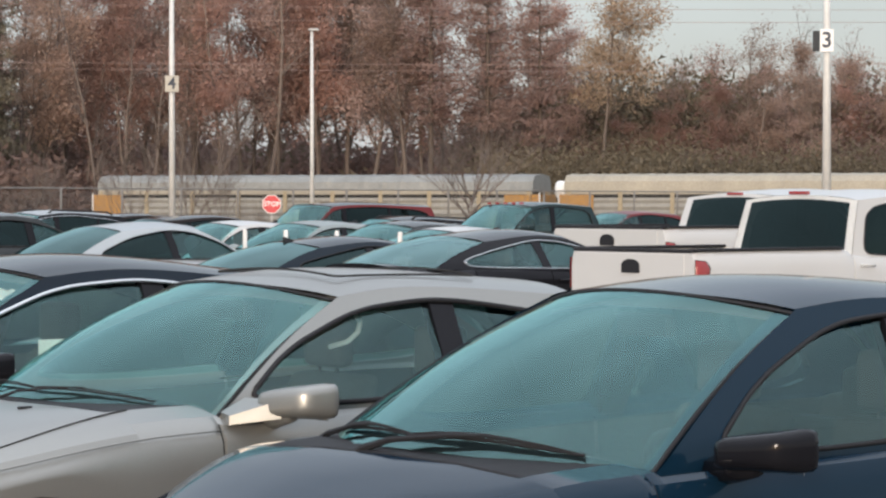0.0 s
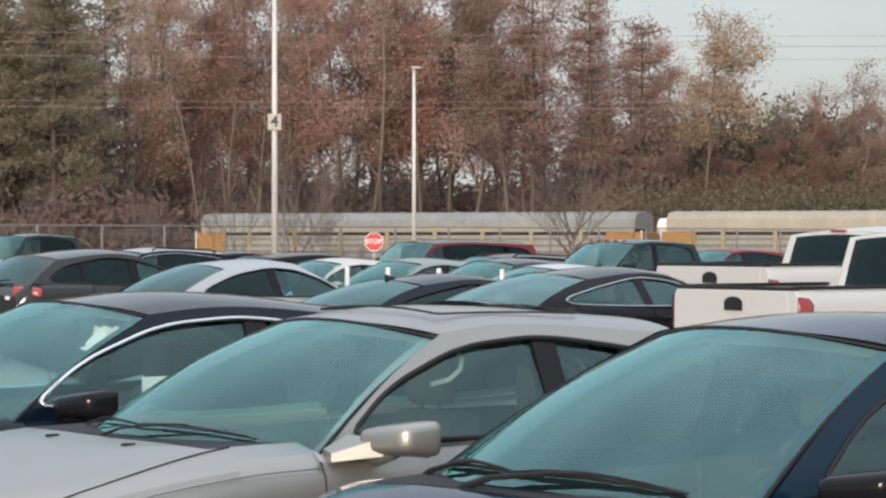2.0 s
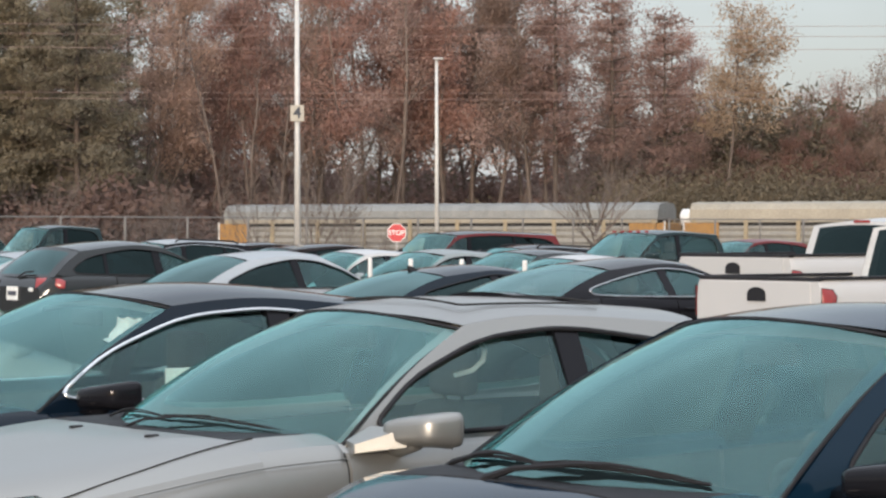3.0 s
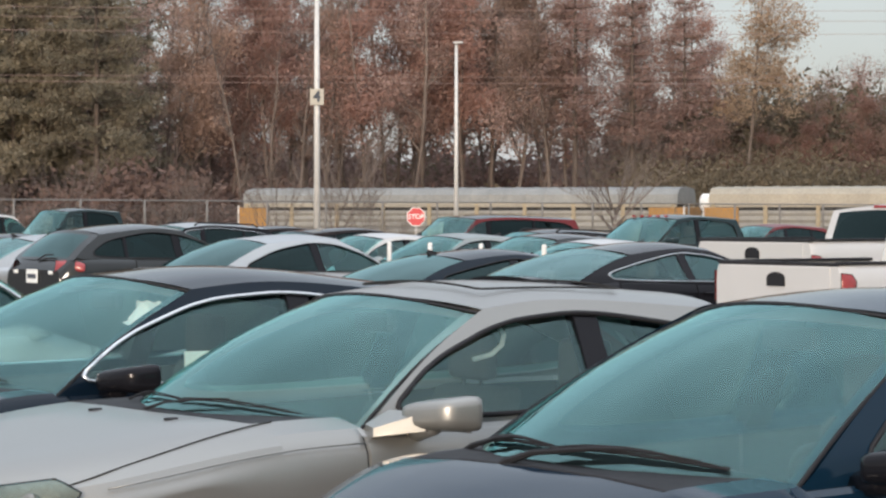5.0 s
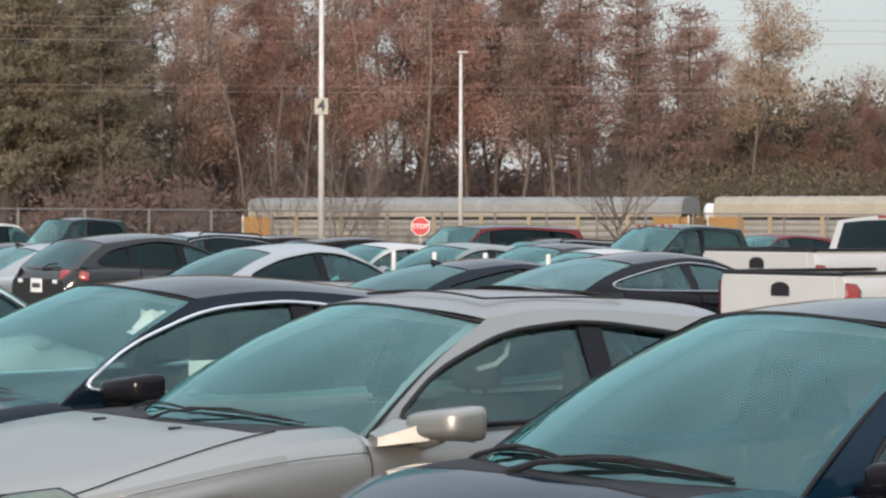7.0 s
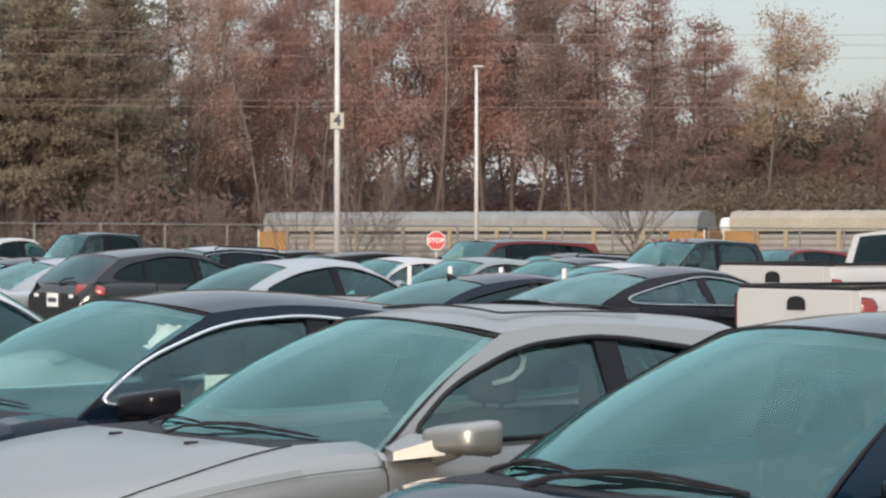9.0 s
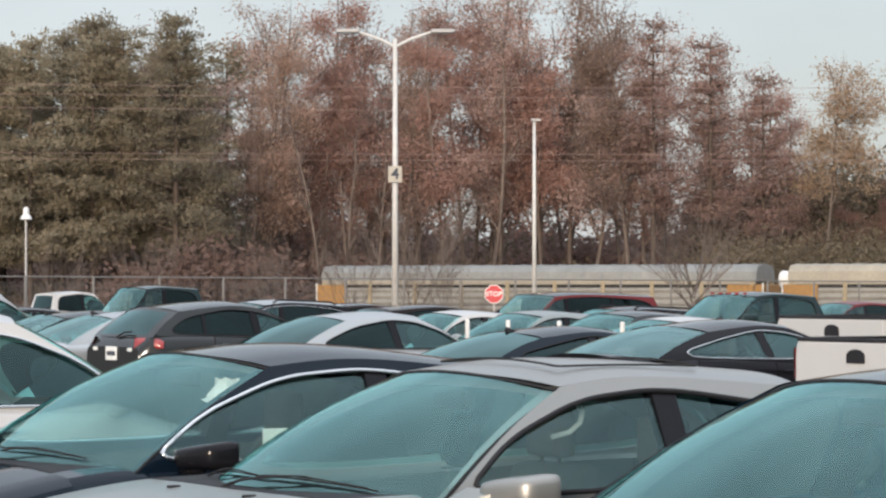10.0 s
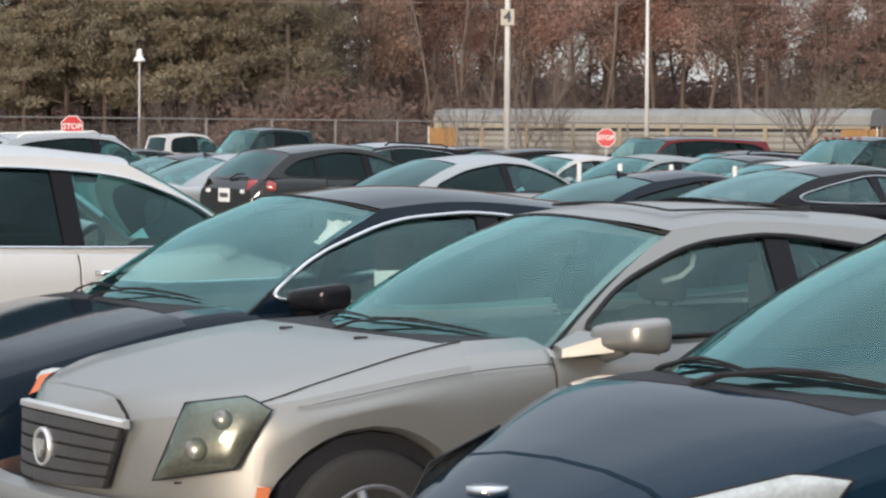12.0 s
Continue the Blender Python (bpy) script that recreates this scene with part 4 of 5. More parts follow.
park("sedan", "dark blue grey low sedan with roof antenna fin", "car", sedan(H=1.30, rear_glass="privacy", top=[(0, 0.58), (0.06, 0.66), (0.16, 0.72), (0.6, 0.84), (1.36, 0.95), (1.7, 0.95), (4.2, 0.96), (4.4, 0.97), (4.75, 0.96), (4.85, 0.84)], shoulder=[(0, 0.50), (0.06, 0.58), (0.16, 0.64), (0.6, 0.78), (1.4, 0.90), (2.2, 0.91), (3.6, 0.92), (4.6, 0.92), (4.85, 0.80)]), NAVY, 12.7 + 4.85, 16.53, False)
park("sedan", "light silver sedan with dark side glass", "car", sedan(L=4.85, rear_glass="privacy", fin=None), LIGHT, 12.8 + 4.85, 20.86, False)
s1, _ = park("suv", "grey metallic estate crossover with dark privacy glass", "car",
             suv(H=1.60, fin=None, own_plate=True, A0=2.1, A0c=1.84, A1=2.85, A1c=2.70, doors=(2.0, 2.95, 3.65), quarter=3.75, rear_lamp=[(4.66, 0.62, 1.12), (4.40, 0.97, 1.13), (4.42, 0.995, 0.98), (4.70, 0.66, 0.97)]), GREY, 12.8 + 4.7, 23.80, False)


def dress_crossover_tail(root, L):
    part("number_plate", box(L + 0.012, L + 0.022, -0.16, 0.16, 0.82, 1.00, 0.004), M["paper"], root, "pale number plate")
    part("plate_lettering", box(L + 0.0225, L + 0.024, -0.12, 0.12, 0.88, 0.94), M["bar"], root)
    part("rear_bumper_lip", box(L - 0.10, L + 0.05, -0.72, 0.72, 0.50, 0.64, 0.03), M["black"], root)
    for sgn in (-1, 1):
        part("reverse_lamp", box(L - 0.10, L + 0.012, sgn * 0.50 - 0.06, sgn * 0.50 + 0.06, 0.94, 0.99, 0.015), M["paper"], root, "white reverse lamp")
    part("rear_wiper", tube([(L - 0.06, 0, 1.12), (L - 0.10, 0.15, 1.19), (L - 0.11, 0.36, 1.20)], 0.012, 6), M["black"], root)


dress_crossover_tail(s1, 4.7)
park("sedan", "pale blue silver sedan beside the grey crossover", "car", sedan(), LIGHT, 12.6 + 4.85, 26.8, False)
park("sedan", "black low sedan between silver cars", "car", sedan(), BLACK, 13.0 + 4.85, 29.2, False)
park("suv", "silver crossover with pale roof rails", "car", suv(rack=True, rack_mat=M["white"], H=1.80), LIGHT, 13.0 + 4.7, 33.9, False)

# third row, noses towards the camera
park("sedan", "clean white sedan facing the near row", "car", sedan(), WHITE, 18.6, 28.1)
park("sedan", "pale green grey sedan behind marker posts", "car", sedan(), GREENGREY, 18.6, 25.9)
park("sedan", "dark grey sedan behind marker posts", "car", sedan(), GREY, 18.6, 23.55)
park("sedan", "white sedan behind the black one", "car", sedan(H=1.38), WHITE, 17.8, 21.4)

# ---- ground ----
ASPHALT = mat("worn asphalt", (0.085, 0.084, 0.083), 0.9, vary=0.3, scale=0.8, fine=40, bump=0.4)
WOODLAND = mat("leaf litter and dry grass", (0.10, 0.075, 0.045), 0.95, vary=0.4, scale=0.5, fine=6, bump=0.5)


def build_ground():
    rs = [-900, -120, -40, 0, 14, 28, 44, 60, 90, 116, 123, 130, 138, 146, 170, 210, 300, 600, 2500]
    ss = [-2500, -600, -200, -100, -60, -30, 0, 30, 60, 100, 200, 600, 2500]
    vs, fs, ix = [], [], []
    for r in rs:
        for s in ss:
            p = Vector((EYE.x, EYE.y, 0)) + FWD * r + RIGHT * s
            vs.append((p.x, p.y, grade(p.x, p.y)))
    k = len(ss)
    for i in range(len(rs) - 1):
        for j in range(k - 1):
            fs.append((i * k + j, i * k + j + 1, (i + 1) * k + j + 1, (i + 1) * k + j))
            ix.append(0 if -120 <= rs[i] and rs[i + 1] <= 116 and abs(ss[j]) <= 100 and abs(ss[j + 1]) <= 100 else 1)
    g = link_mesh("ground", vs, [f[::-1] for f in fs], None, mats=[ASPHALT, WOODLAND], idx=ix)
    tagged(g, "grey worn asphalt car park with brown woodland floor beyond", "ground", kind="structure")


build_ground()

# ---- further rows of cars ----
for nm, lab, cat, c, m, az, r, inward in (
        ("minivan", "dark red minivan with grey windows", "van", van(H=1.84, zA1=1.79, zC1=1.78, roof_mat=BROWN), RED, 1.05, 59, True),
        ("pickup_truck", "dark teal crew cab pickup with roof marker lamps", "pickup",
         pickup(H=1.82, A1=2.40, A1c=2.28, C1=3.92, C1c=3.94, C0=4.05, C0c=4.07, bed=(4.2, 5.72), doors=(1.62, 2.85, 3.85), rear_glass="glass"), TEAL, 4.9, 54, True),
        ("wagon", "dark estate car with roof rails", "car", suv(H=1.53, rack=True), BLACK, 2.45, 56, True),
        ("suv", "dark red crossover near the fence", "car", suv(H=1.60), RED, 7.2, 78, True),
        ("suv", "black crossover with pale roof and roof rails", "car", suv(H=1.66, rack=True, roof_mat=LIGHT, trim=M["chrome"]), BLACK, -5.1, 56, True),
        ("suv", "dark brown low crossover in far row", "car", suv(H=1.58), BROWN, -2.9, 68, False),
        ("suv", "dark brown black crossover in far row", "car", suv(H=1.56), BROWN, -1.45, 63, False),
        ("sedan", "dark brown car beside the crossover", "car", sedan(rear_glass="privacy"), BROWN, -4.0, 78, False),
        ("pickup_truck", "dark grey green pickup truck", "pickup", pickup(H=2.02), TEAL, -7.6, 68, True),
        ("pickup_truck", "white pickup truck by the fence", "pickup", pickup(H=1.9), WHITE, -8.9, 92, False),
        ("sedan", "black sedan in far row", "car", sedan(), BLACK, -10.2, 70, True),
):
    p = plan(az, r)
    made, _ = car(nm, lab, cat, c, m, inward, (p.x - 2.5 if inward else p.x + 2.5, p.y, p.z), 0)
    if "marker lamps" in lab:
        for y in (-0.5, -0.25, 0, 0.25, 0.5):
            part("marker_lamp", box(2.30, 2.38, y - 0.022, y + 0.022, 1.765, 1.805, 0.01), M["red"], made)

# ---- posts, lamps, signs ----
GALV = mat("galvanised steel", (0.38, 0.38, 0.38), 0.5, 0.5, vary=0.15)
FENCE = mat("dull weathered fence steel", (0.22, 0.21, 0.20), 0.65, 0.3, vary=0.2)
CONC = mat("pale concrete", (0.55, 0.53, 0.50), 0.9, bump=0.3)
POLE = mat("pale painted pole", (0.66, 0.65, 0.62), 0.55, 0.1)
SIGNRED = mat("red sign sheeting", (0.55, 0.03, 0.04), 0.4)
SIGNWHITE = mat("white sign sheeting", (0.80, 0.80, 0.78), 0.4)
SIGNCREAM = mat("dull beige sign board", (0.48, 0.45, 0.38), 0.6)


def text_part(text, size, parent, material, m):
    cu = bpy.data.curves.new("lettering", 'FONT')
    cu.body, cu.size, cu.align_x, cu.align_y, cu.extrude, cu.offset = text, size, 'CENTER', 'CENTER', 0.004, size * 0.02
    tmp = bpy.data.objects.new("tmp", cu)
    scene.collection.objects.link(tmp)
    me = bpy.data.meshes.new_from_object(tmp.evaluated_get(bpy.context.evaluated_depsgraph_get()))
    bpy.data.objects.remove(tmp)
    me.materials.clear()
    me.materials.append(material)
    ob = new("lettering", me)
    ob.parent = parent
    ob.matrix_local = m
    return ob


def to_eye(p):
    """Turn about z so that local -Y faces the car park's near side."""
    return math.degrees(math.atan2(p.y - EYE.y, p.x - EYE.x)) - 90


FRONT = pose(0, 0, 0, 90, 0, 0)


def light_pole(az, r, height, arms, digit, sign_z, rad, half=0.20):
    p = plan(az, r)
    root = tagged(new("light_pole"), "tall pale metal car park light pole", "light pole", "light poles")
    part("base", lathe([(0.28, -0.3), (0.28, 0.62), (0.25, 0.66)], "z", 16), CONC, root)
    part("pole", lathe([(rad, 0.6), (rad * 0.62, height)], "z", 12), POLE, root, "", True)
    for a in arms:
        arm = part("arm", tube([(0, 0, height - 0.25), (0.45 * a, 0, height - 0.02), (1.15 * a, 0, height + 0.22)], [0.05, 0.045, 0.04], 8), POLE, root)
        part("lamp_head", box(1.05 * a if a > 0 else 1.75 * a, 1.75 * a if a > 0 else 1.05 * a, -0.16, 0.16, height + 0.16, height + 0.28, 0.04), GALV, arm)
    if not arms:
        part("lamp_head", box(-0.14, 0.30, -0.12, 0.12, height, height + 0.10, 0.03), GALV, root)
    if digit:
        sign = part("number_sign", box(-half, half, -rad - 0.07, -rad - 0.04, sign_z - 0.24, sign_z + 0.24, 0.01), SIGNCREAM if digit == "4" else SIGNWHITE, root)
        text_part(digit, 0.46, sign, M["bar"], pose(0, -rad - 0.078, sign_z) @ FRONT)
        back = part("number_sign", box(-half - 0.16, -half - 0.01, -0.02, 0.02, sign_z - 0.22, sign_z + 0.22, 0.01), M["dash"], root)
        if digit == "4":
            bpy.data.objects.remove(back)
    root.matrix_world = pose(*p, 0, 0, to_eye(p))
    return root


light_pole(-2.25, 80, 9.35, (-1, 1), "4", 5.33, 0.10)
light_pole(0.69, 116, 9.2, (), "", 0, 0.10)
light_pole(11.5, 57, 9.0, (-1, 1), "3", 5.24, 0.10, 0.14)


def small_lamp(az, r, height):
    p = plan(az, r)
    root = tagged(new("lamp_post"), "thin lamp post with small white bell lamp by the fence", "lamp post")
    part("pole", lathe([(0.06, 0), (0.05, height)], "z", 10), GALV, root)
    part("lamp_head", lathe([(0.05, height + 0.42), (0.11, height + 0.36), (0.13, height + 0.12), (0.25, height - 0.06), (0.24, height - 0.10)], "z", 16), SIGNWHITE, root)
    root.matrix_world = pose(*p)


small_lamp(-9.98, 112, 5.0)


def stop_sign(az, r, z, flat):
    p = plan(az, r)
    root = tagged(new("stop_sign"), "red octagonal stop sign with white letters on post", "stop sign", "stop signs")
    z -= p.z
    part("post", box(-0.03, 0.03, 0.02, 0.06, 0, z + 0.3), GALV, root)

    def octo(rad, y0, y1):
        bm = bmesh.new()
        a = [bm.verts.new((rad * math.cos(math.pi / 8 + k * math.pi / 4), y0, z + rad * math.sin(math.pi / 8 + k * math.pi / 4))) for k in range(8)]
        b = [bm.verts.new((v.co.x, y1, v.co.z)) for v in a]
        bm.faces.new(a)
        bm.faces.new(b[::-1])
        for k in range(8):
            bm.faces.new((a[k], b[k], b[(k + 1) % 8], a[(k + 1) % 8]))
        return bm
    plate = part("sign_border", octo(flat / 2 / math.cos(math.pi / 8), 0.0, 0.02), SIGNWHITE, root)
    part("sign_face", octo((flat / 2 - 0.03) / math.cos(math.pi / 8), -0.006, 0.0), SIGNRED, plate)
    text_part("STOP", flat * 0.36, plate, SIGNWHITE, pose(0, -0.012, z) @ FRONT)
    root.matrix_world = pose(*p, 0, 0, to_eye(p))


stop_sign(-0.16, 112, 1.46, 0.76)
stop_sign(-11.38, 100, 1.82, 0.80)

for x, y in ((18.1, 23.2), (18.1, 22.2), (18.1, 21.0), (18.1, 19.6)):
    st = tagged(new("marker_post"), "slim white marker post between parked rows", "post", "white marker posts")
    z0 = grade(x, y)
    part("post", lathe([(0.032, 0), (0.032, 1.25 - z0), (0.025, 1.27 - z0)], "z", 10), M["white"], st)
    st.location = (x, y, z0)


# ---- fence ----
def build_fence():
    root = tagged(new("chain_link_fence"), "long galvanised chain-link fence with top rail", "fence")
    a, b = plan(-16, 100), plan(15, 152)
    a.z = b.z = -0.42
    d = (b - a).normalized()
    n = int((b - a).length / 3.05)
    post = shared("fence_post", lambda: lathe([(0.04, 0), (0.04, 2.5), (0.02, 2.53)], "z", 8), FENCE)
    top = lambda k: Vector((0, 0, 2.62 - 0.25 * k / n))
    for k in range(n + 1):
        p = a + d * 3.05 * k
        child("post", post, root, p, scale=(1.3, 1.3, (2.62 - 0.25 * k / n) / 2.5))
    for z0 in (0, -1.15):
        part("rail", tube([a + top(0) + Vector((0, 0, z0)), a + d * 3.05 * n + top(n) + Vector((0, 0, z0))], 0.032 if z0 == 0 else 0.02, 6), FENCE, root)
    vs, fs = [], []
    length, h = 3.05 * n, 2.4
    for sgn in (1, -1):
        s = -h
        while s < length:
            s0, s1 = (s, s + h) if sgn > 0 else (s + h, s)
            p, q = a + d * s0, a + d * s1 + Vector((0, 0, h))
            i = len(vs)
            vs += [p - d * 0.006, p + d * 0.006, q + d * 0.006, q - d * 0.006]
            fs.append((i, i + 1, i + 2, i + 3))
            s += 0.14
    w = link_mesh("wire_mesh", vs, fs, FENCE, root)
    tagged(w, kind="stuff")


build_fence()


# ---- train ----
TRAIN_GREY = mat("weathered galvanised panels", (0.27, 0.275, 0.265), 0.6, 0.3, vary=0.25, scale=1.2, fine=14)
TRAIN_PALE = mat("pale side screens", (0.31, 0.30, 0.27), 0.6, 0.2, vary=0.28, scale=0.9, fine=10)
TRAIN_CREAM = mat("cream roof sheet", (0.37, 0.335, 0.27), 0.7, 0.1, vary=0.2, scale=0.7, fine=9)
TRAIN_TAN = mat("faded yellow posts", (0.38, 0.31, 0.20), 0.7, vary=0.25)
TRAIN_ORANGE = mat("orange yellow end doors", (0.42, 0.22, 0.06), 0.65, vary=0.25)


def freight_car(at, turn, roof_mat, label):
    root = tagged(new("freight_car"), label, "freight car", "autorack freight cars")
    n, L, w = 24, 27.4, 1.55
    prof = [(-w, 4.72), (-w, 4.80), (-1.50, 5.20), (-1.2, 5.5), (0, 5.62), (1.2, 5.5), (1.50, 5.20), (w, 4.80), (w, 4.72)]
    vs, fs = [], []
    for i in range(n * 4 + 1):
        k = 0.0 if i % 4 else 0.025
        x = 0.35 + (L - 0.7) * i / (n * 4)
        vs += [(x, y * (1 + k * 0.5), z + k) for y, z in prof]
    m = len(prof)
    fs = [(i * m + j, (i + 1) * m + j, (i + 1) * m + j + 1, i * m + j + 1) for i in range(n * 4) for j in range(m - 1)]
    fs += [tuple(range(m)), tuple(range(n * 4 * m, n * 4 * m + m))[::-1]]
    link_mesh("roof", vs, fs, roof_mat, root)
    part("underframe", box(0.2, L - 0.2, -1.3, 1.3, 0.75, 1.15, 0.04), TRAIN_GREY, root)
    # added solid box, its near-black colour stands for the shade behind the screens
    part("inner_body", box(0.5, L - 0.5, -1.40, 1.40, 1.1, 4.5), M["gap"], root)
    posts = 9
    panel = shared("side_screen", lambda: screen_mesh((L - 1.2) / posts - 0.18), TRAIN_PALE)
    post = shared("side_post", lambda: box(-0.11, 0.11, -0.07, 0.07, 0, 3.6, 0.01), TRAIN_TAN)
    for sgn in (-1, 1):
        part("top_chord", box(0.4, L - 0.4, sgn * 1.47, sgn * 1.58, 4.50, 4.73, 0.02), TRAIN_CREAM, root)
        part("bottom_chord", box(0.4, L - 0.4, sgn * 1.45, sgn * 1.56, 0.95, 1.2, 0.02), TRAIN_TAN, root)
        for k in range(posts + 1):
            x = 0.6 + (L - 1.2) * k / posts
            child("post", post, root, (x, sgn * 1.52, 1.1))
            if k < posts:
                child("side_screen", panel, root, (x + 0.09, sgn * 1.47, 1.2))
    for x0, x1 in ((0.0, 0.5), (L - 0.5, L)):
        part("end_door", box(x0, x1, -1.45, 1.45, 1.1, 4.5, 0.05), TRAIN_ORANGE, root, "orange yellow end door")
        part("end_platform", box(x0 - 0.4 if x0 < 1 else x1, x0 if x0 < 1 else x1 + 0.4, -1.2, 1.2, 0.9, 1.1), TRAIN_GREY, root)
        xl = x0 if x0 < 1 else x1
        part("ladder", tube([(xl, -1.5, 1.0), (xl, -1.5, 4.6)], 0.05, 6), SIGNWHITE, root)
        for sgn in (-1, 1):
            part("end_panel", box(0.5 if x0 < 1 else x0 - 1.5, 2.0 if x0 < 1 else x0, sgn * 1.48, sgn * 1.625, 2.6, 4.48, 0.02), TRAIN_ORANGE, root, "orange yellow end panel")
        if x0 < 1 and roof_mat is TRAIN_CREAM:
            part("end_bellows", lathe([(0.42, -0.3), (0.5, -0.2), (0.5, 0.2), (0.42, 0.3)], "x", 18, at=(xl, -0.85, 4.75)), SIGNWHITE, root, "white rounded end cap", True)
    for x in (3.2, L - 3.2):
        bg = part("bogie", box(x - 1.3, x + 1.3, -1.0, 1.0, 0.35, 0.75, 0.05), M["black"], root)
        for dx in (-0.9, 0.9):
            part("rail_wheel", lathe([(0.42, -0.8), (0.45, -0.78), (0.42, -0.7), (0.42, 0.7), (0.45, 0.78), (0.42, 0.8)], "y", 18, at=(x + dx, 0, 0.43)), M["black"], bg)
    root.matrix_world = pose(*at, 0, 0, turn)
    return root


def screen_mesh(width):
    """One corrugated sheet with stepped horizontal ribs."""
    bm = bmesh.new()
    prev = None
    z = 0.0
    while z < 3.1:
        for dz, y in ((0.0, -0.01), (0.03, -0.06), (0.22, -0.06), (0.25, -0.01)):
            row = [bm.verts.new((x, y, z + dz)) for x in (0, width)]
            if prev:
                bm.faces.new((prev[0], prev[1], row[1], row[0]))
            prev = row
        z += 0.36
    return bm


TR = 160.0
ta, tb = plan(-3.65, TR), plan(5.1, TR - 10.6)
ta.z = tb.z = -2.6
tdir = (tb - ta).normalized()
turn_t = math.degrees(math.atan2(tdir.y, tdir.x))
for k in range(4):
    freight_car(ta + tdir * 28.5 * k, turn_t, (TRAIN_GREY, TRAIN_CREAM)[k % 2], ("weathered grey autorack freight car with pale screens", "cream roofed autorack freight car with tan posts")[k % 2])
for sgn in (-0.72, 0.72):
    side = Vector((-tdir.y, tdir.x, 0))
    rb = tube([ta - tdir * 150 + side * sgn + Vector((0, 0, 0.0)), ta + tdir * 260 + side * sgn], 0.07, 6)
    r_ob = part("rail", rb, M["black"], None)
    tagged(r_ob, "long steel railway rail under the freight cars", "rail", "railway rails")


# ---- power lines ----
LINE = mat("power cable", (0.28, 0.19, 0.17), 0.6)
for zl, zr, sag in ((13.6, 13.0, 0.5), (13.1, 12.4, 0.5), (12.4, 11.8, 0.6), (9.6, 9.4, 0.4), (9.3, 9.0, 0.4)):
    a, b = plan(-22, 150), plan(22, 150)
    pts = [a.lerp(b, k / 24) for k in range(25)]
    for k, p in enumerate(pts):
        t = k / 24
        p.z = zl + (zr - zl) * t - sag * 4 * t * (1 - t)
    ob = part("power_cable", tube(pts, 0.014, 4), LINE, None)
    tagged(ob, "thin overhead power cable in front of the trees", "cable", "power cables")


# ---- trees ----
BARK = mat("grey brown bark", (0.18, 0.142, 0.12), 0.95, vary=0.35, scale=3, fine=30, bump=0.6, island=0.15)
BARKDARK = mat("dark pine bark", (0.10, 0.075, 0.06), 0.95, vary=0.35, scale=3, fine=30, bump=0.6)
LEAF = {
    "russet": mat("russet autumn leaves", (0.375, 0.226, 0.182), 0.8, vary=0.2, scale=0.5, fine=3, island=0.10, own=0.28),
    "brown": mat("brown oak leaves", (0.365, 0.255, 0.200), 0.8, vary=0.2, scale=0.5, fine=3, island=0.10, own=0.28),
    "pine": mat("pine needles", (0.285, 0.245, 0.172), 0.8, vary=0.2, scale=0.5, fine=3, island=0.10, own=0.2),
    "olive": mat("dull evergreen leaves", (0.165, 0.135, 0.092), 0.8, vary=0.2, scale=0.5, fine=3, island=0.18, own=0.3),
    "gold": mat("pale golden leaves", (0.356, 0.259, 0.176), 0.8, vary=0.2, scale=0.5, fine=3, island=0.18),
    "dusk": mat("dull red brown leaves", (0.300, 0.200, 0.168), 0.85, vary=0.2, scale=0.5, fine=3, island=0.10),
    "rust": mat("rusty dry leaves", (0.225, 0.152, 0.128), 0.9, vary=0.2, scale=0.5, fine=3, island=0.15),
    "twig": mat("fine bare twigs", (0.425, 0.299, 0.254), 0.9, vary=0.25, scale=0.5, fine=3, island=0.3),
}
for leaf_mat in LEAF.values():
    # thin leaves let some light through
    nt = leaf_mat.node_tree
    thin, mixed = nt.nodes.new("ShaderNodeBsdfTranslucent"), nt.nodes.new("ShaderNodeMixShader")
    solid = nt.nodes["Principled BSDF"]
    nt.links.new(solid.inputs["Base Color"].links[0].from_socket, thin.inputs["Color"])
    mixed.inputs["Fac"].default_value = 0.42
    nt.links.new(solid.outputs[0], mixed.inputs[1])
    nt.links.new(thin.outputs[0], mixed.inputs[2])
    nt.links.new(mixed.outputs[0], nt.nodes["Material Output"].inputs["Surface"])


